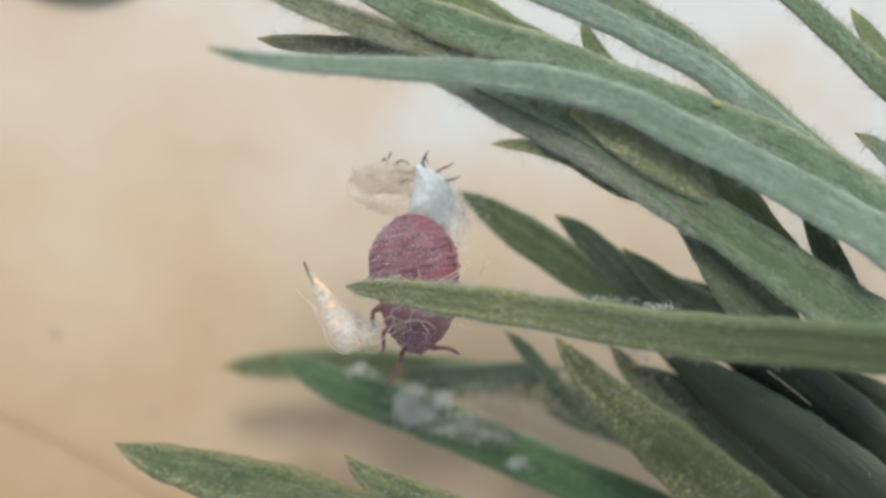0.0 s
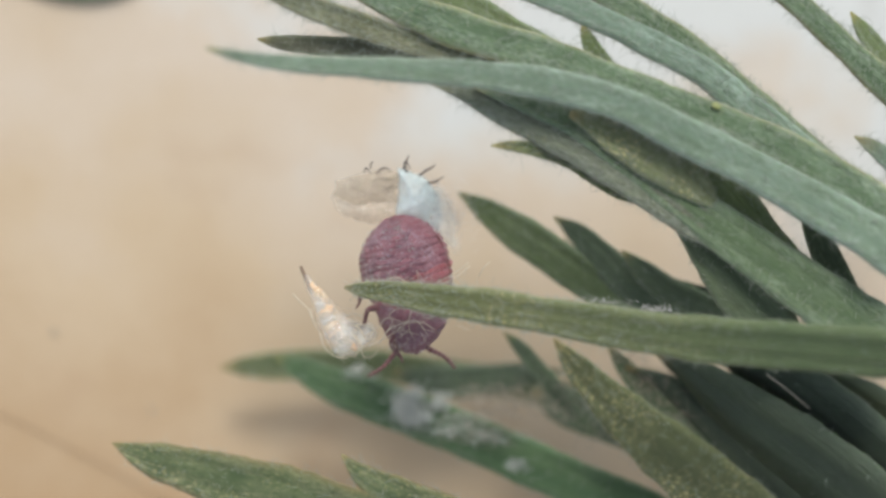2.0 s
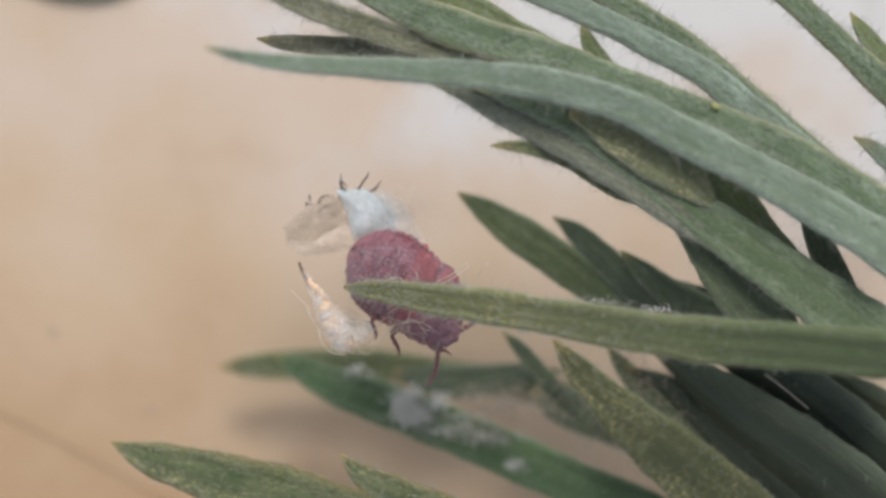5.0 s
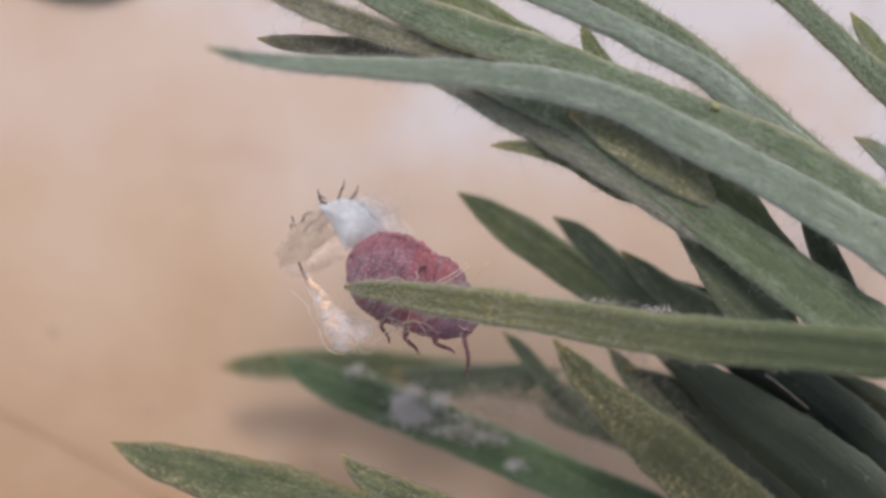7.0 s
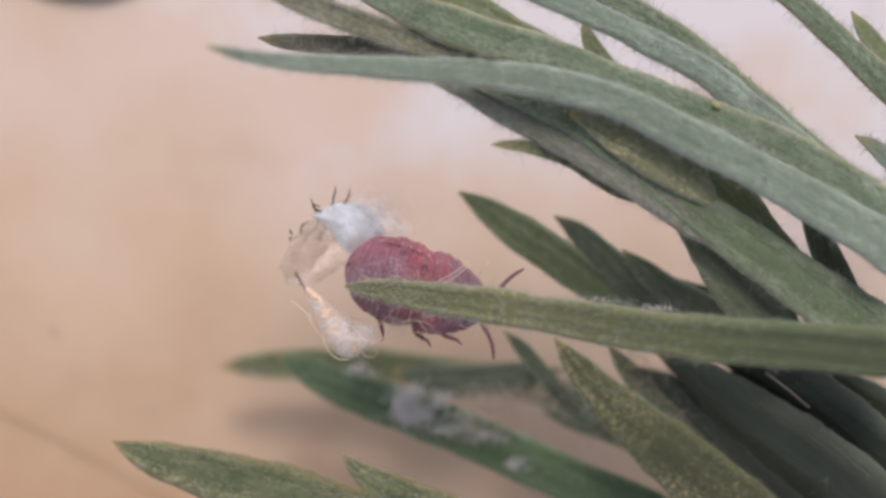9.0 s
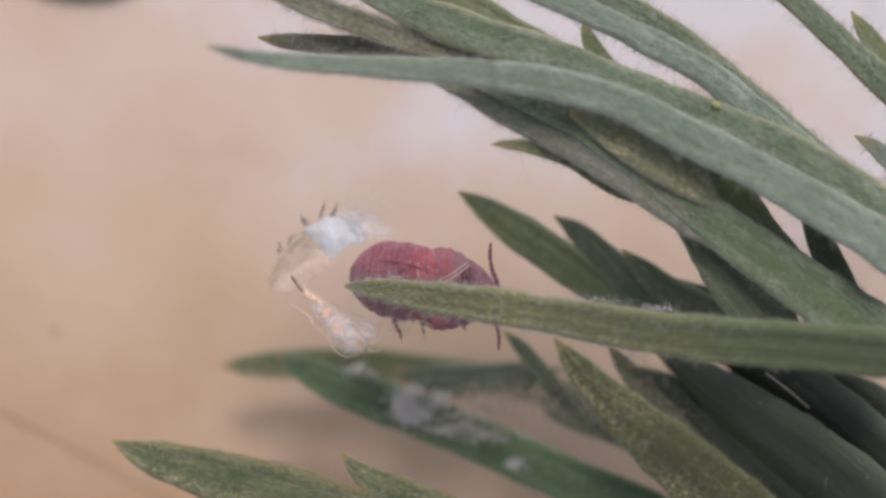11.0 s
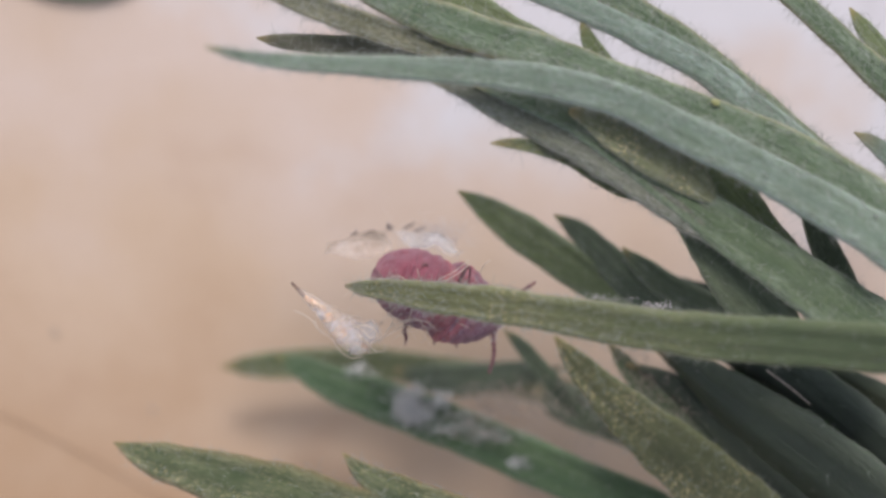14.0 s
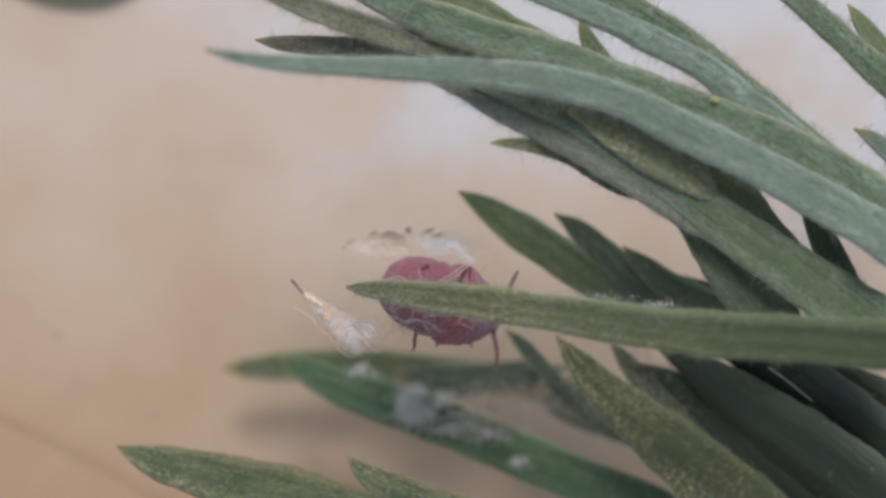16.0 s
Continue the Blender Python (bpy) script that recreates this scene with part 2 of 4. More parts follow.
def spline(points, count):
    """Points evenly spread on a smooth curve through those given (any number of columns)."""
    p = np.asarray(points, float)
    p = np.vstack((2 * p[0] - p[1], p, 2 * p[-1] - p[-2]))
    out = []
    for i in range(1, len(p) - 2):
        for s in np.linspace(0, 1, 12, endpoint=False):
            a, b, c, d = p[i - 1], p[i], p[i + 1], p[i + 2]
            out.append(0.5 * (2 * b + (c - a) * s + (2 * a - 5 * b + 4 * c - d) * s * s + (3 * b - a - 3 * c + d) * s ** 3))
    out.append(p[-2])
    out = np.array(out)
    run = np.concatenate(([0], np.cumsum(np.linalg.norm(np.diff(out[:, :3], axis=0), axis=1))))
    at = np.linspace(0, run[-1], count)
    return np.stack([np.interp(at, run, out[:, k]) for k in range(out.shape[1])], 1)


def unit(v):
    return v / np.maximum(np.linalg.norm(v, axis=-1, keepdims=True), 1e-12)


def loft(rings, cap=True):
    """Verts and faces of a skin over rings of equal length."""
    rings = np.asarray(rings)
    n, m = rings.shape[:2]
    faces = [(i * m + j, i * m + (j + 1) % m, (i + 1) * m + (j + 1) % m, (i + 1) * m + j) for i in range(n - 1) for j in range(m)]
    if cap:
        faces += [tuple(range(m - 1, -1, -1)), tuple((n - 1) * m + j for j in range(m))]
    return rings.reshape(-1, 3), faces


def strands(paths, radius, tip=0.35):
    """Verts and faces of many thin three-sided threads: paths (count, steps, 3), in millimetres."""
    p = np.asarray(paths, float)
    n, k = p.shape[:2]
    t = unit(np.gradient(p, axis=1))
    s = unit(np.cross(t, unit(rng.normal(size=(n, 1, 3)))))
    q = np.cross(t, s)
    r = np.broadcast_to(np.asarray(radius, float).reshape(-1, 1), (n, 1)) * np.linspace(1, tip, k)
    v = np.stack([p + r[..., None] * (math.cos(a) * s + math.sin(a) * q) for a in (0, 2.094, 4.189)], 2)
    i = (np.arange(n)[:, None, None] * k + np.arange(k - 1)[None, :, None]) * 3
    j = np.arange(3)[None, None, :]
    f = np.stack((i + j, i + (j + 1) % 3, i + 3 + (j + 1) % 3, i + 3 + j), -1).reshape(-1, 4)
    return v.reshape(-1, 3) * MM, f.tolist()


def tube(points, sides=8, wobble=0.0):
    """A round limb along rows of (x, y, z, radius) in millimetres."""
    rows = spline(points, max(10, 5 * len(points)))
    c, r = rows[:, :3], rows[:, 3]
    t = unit(np.gradient(c, axis=0))
    up = np.array((0.13, 0.31, 0.94))
    s = unit(np.cross(t, up))
    q = np.cross(s, t)
    if wobble:
        r = r * (1 + wobble * np.sin(np.linspace(0, len(points) * 6.0, len(r))))
    rings = [[(c[i] + r[i] * (math.cos(a) * s[i] + math.sin(a) * q[i])) * MM for a in np.linspace(0, 2 * math.pi, sides, endpoint=False)] for i in range(len(c))]
    return loft(rings)


def curl(start, way, length, bend, steps=7):
    """Curly thread paths from start points along ways, in millimetres."""
    start, way = np.atleast_2d(start), unit(np.atleast_2d(way))
    n = len(start)
    way = np.broadcast_to(way, (n, 3)).copy()
    length = np.broadcast_to(np.asarray(length, float), (n,))
    turn = rng.normal(size=(n, 3)) * bend
    out = [start.astype(float)]
    for _ in range(steps - 1):
        way = unit(way + turn / steps + rng.normal(size=(n, 3)) * bend * 0.12)
        out.append(out[-1] + way * (length / (steps - 1))[:, None])
    return np.stack(out, 1)


# ---- the card on which all lies ----
FLOOR = -6.0


def card():
    n = 60
    side = 0.5
    g = np.sign(np.linspace(-1, 1, n)) * np.abs(np.linspace(-1, 1, n)) ** 3 * side
    v = [(x, y, FLOOR * MM) for y in g for x in g]
    f = [(j * n + i, j * n + i + 1, (j + 1) * n + i + 1, (j + 1) * n + i) for j in range(n - 1) for i in range(n - 1)]
    tagged(piece("ground", mesh_of("ground", v, f), SHEET), "cream card, uneven light painted on it from tan to white", "ground", kind="structure")


card()

# ---- the sprig ----
sprig = tagged(new("sprig"), "grey-green leafy sprig with narrow hairy leaves lying on card", "plant")
sprig.location = (9.6 * MM, -2.0 * MM, FLOOR * MM)
HOME = np.array((9.6, -2.0, FLOOR))


def stem():
    rows = [(10.6, -13, FLOOR + 0.95, 0.95), (10.2, -9, FLOOR + 1.1, 0.95), (9.9, -5, -1.3, 0.95), (9.6, -2, -0.4, 0.9), (9.2, 1, 0.3, 0.8), (8.9, 3.6, 0.7, 0.55), (8.7, 5.6, 0.9, 0.25)]
    v, f = tube([(x - HOME[0], y - HOME[1], z - HOME[2], r) for x, y, z, r in rows], 14)
    piece("stem", mesh_of("stem", v, f), LEAF["silverdark"], sprig, "thick felted grey-green stem")


stem()


def leaf(kind, tilt, rows, label, twist=0):
    """One narrow blade from tip to base through rows of (x, y, z, width) in millimetres, with its felt of hairs."""
    rows = [tuple(r) for r in rows]
    if rows[-1][0] > 7.3:
        x, y, z, w = rows[-1]
        rows.append((9.4, max(-8.0, y - 0.5 * (9.4 - x)), 0.25 * z - 0.3, 0.45 * w))
    else:
        (x, y, z, w), (x1, y1, z1, _) = rows[-1], rows[-2]
        rows.append((x + 0.5 * (x - x1), y + 0.5 * (y - y1), z + 0.5 * (z - z1), 0.06))
    length = sum(math.dist(a[:3], b[:3]) for a, b in zip(rows, rows[1:]))
    n, m = int(28 + 5 * length), 28
    r = spline(rows, n)
    c, w = r[:, :3], np.maximum(r[:, 3], 0.02)
    run = np.linspace(0, length, n)
    seed = rng.uniform(0, 100)
    edge = np.array([1 + 0.09 * noise.noise((seed, s * 1.7, 0)) + 0.05 * noise.noise((seed, s * 6, 3)) for s in run])
    t = unit(np.gradient(c, axis=0))
    side = unit(np.cross(t, (0, 0, 1.0)))
    up = np.cross(side, t)
    lean = np.radians(tilt + twist * np.clip((run / length - 0.3) / 0.4, 0, 1) ** 1.3 + 16 * np.array([noise.noise((seed, s * 0.25, 9)) for s in run]))[:, None]
    side, up = side * np.cos(lean) + up * np.sin(lean), up * np.cos(lean) - side * np.sin(lean)
    ang = np.linspace(0, 2 * math.pi, m, endpoint=False)
    u, h = np.cos(ang), np.sin(ang)
    thick = np.minimum((0.3 if kind.startswith("silver") else 0.2) * w, 0.17)[:, None]
    rib = 1 + (0.05 if kind.startswith("silver") else 0.17) * np.cos(u * 9.0 + 0.6 * math.sin(seed)) * (h > 0)
    flat = np.sign(u) * np.abs(u) ** 0.85
    wide = (0.5 * w * edge)[:, None] * flat
    rise = thick * np.sign(h) * np.abs(h) ** 0.8 * rib + 0.1 * w[:, None] * (u ** 2 - 0.5) * (1 if tilt >= 0 else -0.5)
    lump = np.array([[0.12 * noise.noise((seed + a * 0.9, s * 3.0, 5)) for a in range(m)] for s in run]) * thick
    rings = c[:, None] + wide[..., None] * side[:, None] + (rise + lump)[..., None] * up[:, None] - HOME
    v, f = loft(rings * MM)
    uv = np.stack((wide, np.broadcast_to(run[:, None], wide.shape)), -1).reshape(-1, 2) + seed
    me = mesh_of("leaf", v, f, uv)
    groove = np.array([0.45 * noise.noise((seed, s * 0.3, 17)) for s in run])[:, None] + 0.3 * math.sin(seed)
    band = np.exp(-((u[None] - groove) / 0.26) ** 2) * (h[None] > -0.2)
    for key, value in (("dry", np.broadcast_to(0.55 * np.exp(-(run / (0.34 if kind in ("silver", "olivespeck") and length > 2.5 else 0.17)) ** 2)[:, None], wide.shape)), ("band", band), ("bare", np.broadcast_to((np.clip((run / length - 0.3) / 0.45, 0, 1) if twist else 0 * run)[:, None], wide.shape)), ("rim", np.broadcast_to(np.abs(u)[None] ** 7, wide.shape))):
        me.attributes.new(key, "FLOAT", "POINT").data.foreach_set("value", value.ravel().astype(np.float32))
    blade = piece("leaf", me, LEAF[kind], sprig, label)
    # hairs lean to the tip, standing off the surface
    many = {"silver": 460, "silvergreen": 460, "silverdark": 500, "greensilver": 200, "olivehair": 560, "olive": 240, "golden": 300, "olivespeck": 220, "streaked": 160, "woolly": 620, "green": 150, "emerald": 120, "umber": 150, "deep": 50, "dark": 12}[kind] * length
    many = int(min(many, 5200))
    i, j = rng.integers(2, n - 2, many), rng.integers(0, m, many)
    keep = rng.random(many) < np.minimum(1, w[i] / 0.5 + 0.25)
    if twist:
        keep &= rng.random(many) > 0.85 * np.clip((i / n - 0.3) / 0.45, 0, 1)
    i, j = i[keep], j[keep]
    start = rings[i, j] + (rings[i + 1, j] - rings[i, j]) * rng.random((len(i), 1)) + (rings[i, (j + 1) % m] - rings[i, j]) * rng.random((len(i), 1))
    out = unit(rings[i, j] + HOME - c[i])
    away = unit(0.28 * out - 0.9 * t[i] + 0.12 * up[i] + 0.4 * rng.normal(size=(len(i), 3)))
    hairs = curl(start - 0.01 * out, away, rng.uniform(0.06, 0.3, len(i)) * rng.uniform(0.5, 1, len(i)) * np.where(rng.random(len(i)) < 0.05, 1.7, 1.0), 1.5, 6)
    v, f = strands(hairs, rng.uniform(0.0035, 0.0065, len(i)))
    tagged(piece("hairs", mesh_of("hairs", v, f), HAIR, blade, "fine silvery hairs"), kind="stuff")
    return blade


leaf('silver', 10, [(-3.48, 2.975, 4.9, 0.05), (-2.96, 2.92, 4.06, 0.19), (-2.3, 2.86, 3.81, 0.26), (-1.44, 2.83, 3.63, 0.32), (-0.56, 2.79, 3.48, 0.39), (0.67, 2.72, 3.36, 0.46), (1.74, 2.57, 3.25, 0.52), (2.82, 2.28, 3.15, 0.55), (3.73, 1.83, 3.06, 0.59), (4.64, 1.4, 2.97, 0.63), (5.55, 0.91, 2.89, 0.68), (6.47, 0.39, 2.82, 0.76), (7.39, -0.15, 2.75, 0.82)],
     'long silvery-green leaf with a dry tan tip, arching over the others')
leaf('umber', -10, [(-3.06, 3.48, 2, 0.03), (-2.65, 3.42, 2, 0.26), (-1.9, 3.36, 1.99, 0.32), (-0.6, 3.31, 1.97, 0.32), (0.71, 3.22, 1.96, 0.32), (2.02, 2.9, 1.94, 0.37), (3.33, 2.44, 1.92, 0.47), (4.82, 1.69, 1.9, 0.56)],
     'narrow leaf showing its dark underside')
leaf('woolly', 0, [(-3.15, 4.4, 2.5, 0.18), (-2.51, 4.08, 2.47, 0.33), (-1.87, 3.84, 2.41, 0.4), (-1.23, 3.62, 2.34, 0.42), (-0.5, 3.38, 2.24, 0.37), (0.43, 3.16, 2.13, 0.37), (1.64, 2.8, 2, 0.37)],
     'hairy olive leaf with a frayed woolly edge')
leaf('silvergreen', 0, [(-2.25, 4.71, 2.3, 0.18), (-1.33, 4.29, 2.31, 0.46), (-0.31, 3.8, 2.32, 0.61), (0.7, 3.43, 2.34, 0.64), (1.62, 3.15, 2.37, 0.61), (2.72, 2.76, 2.4, 0.55), (3.72, 2.37, 2.43, 0.53), (4.63, 2.01, 2.47, 0.55), (5.63, 1.56, 2.51, 0.6), (6.54, 0.97, 2.55, 0.69), (7.62, 0.19, 2.6, 0.73)],
     'silvery-green leaf with a pale yellow spot')
leaf('green', 0, [(-1.24, 4.54, 2.2, 0.28), (-0.22, 4.17, 2.18, 0.52), (0.52, 3.87, 2.13, 0.56), (1.22, 3.52, 2.07, 0.48), (2.01, 3.1, 1.99, 0.43), (2.95, 2.63, 1.9, 0.34)],
     'green leaf running behind a silvery one')
leaf('silver', 10, [(0.43, 4.65, 2.1, 0.19), (1.26, 4.3, 2.11, 0.33), (2.37, 3.86, 2.13, 0.43), (3.39, 3.37, 2.15, 0.46), (4.31, 2.86, 2.18, 0.48), (5.05, 2.23, 2.22, 0.52), (5.96, 1.49, 2.26, 0.55), (7.15, 0.52, 2.3, 0.64)],
     'curved silvery leaf fringed with fine hairs')
leaf('silvergreen', 0, [(1.64, 4.76, 2, 0.19), (2.48, 4.31, 2.01, 0.37), (3.22, 3.86, 2.03, 0.45), (3.96, 3.36, 2.05, 0.48), (4.7, 2.75, 2.08, 0.48), (5.44, 2.07, 2.12, 0.52), (6.26, 1.32, 2.16, 0.57), (7.36, 0.38, 2.2, 0.65)],
     'green leaf lying along a silvery one')
leaf('green', 0, [(2.28, 3.71, 2.2, 0.03), (2.35, 3.51, 2.17, 0.2), (2.47, 3.28, 2.1, 0.3), (2.71, 2.94, 2.01, 0.34), (3.14, 2.44, 1.9, 0.34)],
     'small upright green leaf tip')
leaf('silverdark', 4, [(-0.18, 2.67, 2.66, 0.05), (0.41, 2.51, 2.62, 0.31), (1.05, 2.21, 2.57, 0.51), (1.83, 1.84, 2.53, 0.6), (2.7, 1.4, 2.48, 0.71), (3.52, 0.9, 2.44, 0.75), (4.12, 0.44, 2.39, 0.61), (4.68, -0.0, 2.35, 0.22)],
     'broad grey-green leaf covered in matted hair')
# added blade: the felted leaf's shaded underside put in as darker green
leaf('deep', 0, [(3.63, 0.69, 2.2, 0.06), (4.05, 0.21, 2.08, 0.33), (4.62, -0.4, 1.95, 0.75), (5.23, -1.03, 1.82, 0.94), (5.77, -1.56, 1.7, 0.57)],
     'darker leaf put in for the shaded underside of a felted one')
leaf('greensilver', 6, [(0.5, 2.6, 2.74, 0.07), (1.23, 2.42, 2.67, 0.36), (2.14, 2.03, 2.61, 0.46), (2.96, 1.45, 2.54, 0.53), (3.79, 0.84, 2.47, 0.64), (4.62, 0.25, 2.4, 0.77), (5.46, -0.34, 2.33, 0.87), (6.3, -0.93, 2.27, 0.94), (7.28, -1.65, 2.2, 1.02)],
     'grey-green leaf with a bright green base')
leaf('golden', 6, [(2.03, 2.17, 2.72, 0.11), (2.41, 2.05, 2.72, 0.44), (2.9, 1.8, 2.7, 0.72), (3.43, 1.51, 2.66, 0.8), (3.88, 1.18, 2.62, 0.68), (4.21, 0.88, 2.57, 0.4), (4.4, 0.72, 2.52, 0.09)],
     'olive leaf with golden glistening specks')
leaf('olivespeck', 0, [(0.76, 1.65, 2.9, 0.03), (1.05, 1.66, 2.77, 0.16), (1.52, 1.61, 2.5, 0.24), (2.09, 1.45, 2.14, 0.28), (2.88, 1, 1.7, 0.28)],
     'small olive leaf tip')
leaf('green', 0, [(3.66, 2.18, 2.2, 0.37), (4.05, 1.66, 2.18, 0.7), (4.56, 1.01, 2.13, 0.82), (5.09, 0.38, 2.07, 0.69), (5.74, -0.27, 2, 0.47)],
     'dark green leaf in the shade')
leaf('deep', 0, [(6.02, 0.85, 1.8, 0.28), (6.16, 0.39, 1.78, 0.39), (6.38, -0.13, 1.73, 0.47), (6.75, -0.74, 1.67, 0.41), (7.15, -1.31, 1.6, 0.38)],
     'short dark leaf seen through a gap')
leaf('silvergreen', 0, [(4.78, 5.11, 1.6, 0.15), (5.35, 4.59, 1.6, 0.32), (6.01, 4.03, 1.6, 0.42), (6.77, 3.32, 1.6, 0.45), (7.52, 2.61, 1.6, 0.49), (8.47, 1.71, 1.6, 0.53)],
     'narrow green leaf')
leaf('green', 0, [(6.92, 4.02, 1.2, 0.03), (7.13, 3.7, 1.21, 0.29), (7.41, 3.31, 1.23, 0.38), (7.81, 2.78, 1.26, 0.44), (8.56, 1.83, 1.3, 0.48)],
     'dark green leaf tip')
leaf('silver', 0, [(6.98, 1.9, 1.2, 0.03), (7.3, 1.72, 1.2, 0.25), (7.73, 1.35, 1.2, 0.36), (8.3, 0.87, 1.2, 0.42), (8.98, 0.2, 1.2, 0.44)],
     'silvery leaf tip')
leaf('green', 0, [(0.27, 1.04, -1, 0.04), (0.68, 0.78, -0.98, 0.37), (1.2, 0.42, -0.93, 0.64), (1.81, 0.01, -0.87, 0.72), (2.53, -0.5, -0.79, 0.72), (3.34, -1.06, -0.7, 0.63), (4.45, -1.62, -0.6, 0.51)],
     'flat green lance-shaped leaf')
leaf('deep', 0, [(2.01, 0.59, -0.8, 0.03), (2.42, 0.3, -0.77, 0.37), (2.88, -0.14, -0.7, 0.53), (3.43, -0.7, -0.61, 0.59), (4.43, -1.41, -0.5, 0.51)],
     'dark green leaf tip')
leaf('deep', 0, [(3.21, -0.02, -0.5, 0.03), (3.61, -0.42, -0.45, 0.41), (4.17, -0.85, -0.4, 0.59), (4.99, -1.22, -0.35, 0.61), (6.19, -1.59, -0.3, 0.51)],
     'dark green notched leaf')
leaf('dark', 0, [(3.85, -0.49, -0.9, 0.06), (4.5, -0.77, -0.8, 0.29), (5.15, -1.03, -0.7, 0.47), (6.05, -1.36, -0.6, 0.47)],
     'thin leaf darkened for shade')
leaf('olivehair', 0, [(-1.65, -0.63, 1.6, 0.05), (-1.36, -0.66, 1.87, 0.24), (-0.81, -0.71, 2.13, 0.38), (-0.09, -0.82, 2.4, 0.51), (0.77, -0.92, 2.67, 0.58), (1.79, -1.08, 2.93, 0.61), (3.05, -1.28, 3.2, 0.69), (4.29, -1.43, 3.47, 0.78), (5.51, -1.5, 3.73, 0.8), (6.92, -1.61, 4.0, 0.79)],
     'straight olive-green leaf with fine white hairs', -26)
leaf('olivespeck', 0, [(-4.54, -2.39, -4.3, 0.03), (-3.87, -2.36, -4.25, 0.46), (-2.77, -2.33, -4.2, 0.63), (-1.46, -2.33, -4.15, 0.64), (-0.09, -2.51, -4.1, 0.64), (1.5, -2.75, -4.05, 0.59), (3.32, -3.21, -4.0, 0.55)],
     'green leaf close above the sheet')
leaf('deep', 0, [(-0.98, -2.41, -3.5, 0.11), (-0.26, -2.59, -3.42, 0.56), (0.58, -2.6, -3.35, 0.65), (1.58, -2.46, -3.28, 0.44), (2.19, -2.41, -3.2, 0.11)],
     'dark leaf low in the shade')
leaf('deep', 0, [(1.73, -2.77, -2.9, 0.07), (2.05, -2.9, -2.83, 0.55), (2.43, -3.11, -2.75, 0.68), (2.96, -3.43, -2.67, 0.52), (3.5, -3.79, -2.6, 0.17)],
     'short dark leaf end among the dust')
leaf('emerald', 0, [(-3.26, -2.09, -2.8, 0.04), (-2.75, -2.29, -2.57, 0.44), (-2.14, -2.58, -2.34, 0.67), (-1.05, -2.96, -2.11, 0.81), (0.12, -3.38, -1.89, 0.85), (1.23, -3.84, -1.66, 0.87), (2.52, -4.38, -1.43, 0.86), (4.06, -5.03, -1.2, 0.81)],
     'green leaf dusted with white wax')
leaf('streaked', 0, [(-5.83, -3.38, 0.2, 0.03), (-5.3, -3.6, 0.25, 0.5), (-4.64, -3.79, 0.3, 0.77), (-3.75, -4.05, 0.35, 0.97), (-2.66, -4.33, 0.4, 1.07), (-1.28, -4.74, 0.45, 1.06), (0.59, -5.27, 0.5, 1.02)],
     'broad olive-green leaf with pale streaks')
leaf('streaked', 0, [(-1.78, -3.56, 0.5, 0.03), (-1.41, -3.92, 0.52, 0.39), (-0.82, -4.23, 0.57, 0.63), (0.06, -4.61, 0.63, 0.74), (1.33, -5.07, 0.7, 0.78)],
     'olive-green leaf with a jagged tip')
leaf('olive', 0, [(1.96, -1.58, -0.2, 0.03), (2.31, -2.03, -0.16, 0.42), (2.81, -2.57, -0.11, 0.66), (3.42, -3.14, -0.07, 0.92), (4.16, -3.76, -0.03, 1.12), (5.0, -4.49, 0.01, 1.22), (5.99, -5.29, 0.06, 1.2), (7.07, -6.14, 0.1, 1.1)],
     'broad olive leaf with golden glistening specks')
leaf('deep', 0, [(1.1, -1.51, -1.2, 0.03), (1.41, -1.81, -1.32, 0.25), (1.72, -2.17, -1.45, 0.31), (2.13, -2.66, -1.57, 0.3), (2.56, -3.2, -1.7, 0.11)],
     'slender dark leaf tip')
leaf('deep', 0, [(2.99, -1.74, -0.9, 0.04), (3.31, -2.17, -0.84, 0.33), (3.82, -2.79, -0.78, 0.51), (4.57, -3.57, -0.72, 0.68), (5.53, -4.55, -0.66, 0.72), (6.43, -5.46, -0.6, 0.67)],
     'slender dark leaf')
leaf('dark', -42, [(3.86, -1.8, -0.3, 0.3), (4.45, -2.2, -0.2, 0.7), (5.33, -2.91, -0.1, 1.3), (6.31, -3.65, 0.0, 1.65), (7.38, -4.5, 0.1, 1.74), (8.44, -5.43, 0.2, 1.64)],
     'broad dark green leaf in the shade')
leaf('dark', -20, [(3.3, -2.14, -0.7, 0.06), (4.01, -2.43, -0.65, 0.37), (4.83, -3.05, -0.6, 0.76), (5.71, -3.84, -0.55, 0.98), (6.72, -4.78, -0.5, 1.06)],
     'shade-darkened green leaf under the others')
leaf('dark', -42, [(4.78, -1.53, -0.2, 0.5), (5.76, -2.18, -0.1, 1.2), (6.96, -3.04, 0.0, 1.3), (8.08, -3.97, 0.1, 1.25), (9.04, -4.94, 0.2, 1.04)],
     'shade-darkened leaf with a smooth upper face')
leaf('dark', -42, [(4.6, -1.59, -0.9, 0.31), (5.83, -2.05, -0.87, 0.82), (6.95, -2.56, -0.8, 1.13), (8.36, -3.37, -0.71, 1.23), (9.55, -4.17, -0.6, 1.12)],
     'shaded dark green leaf')

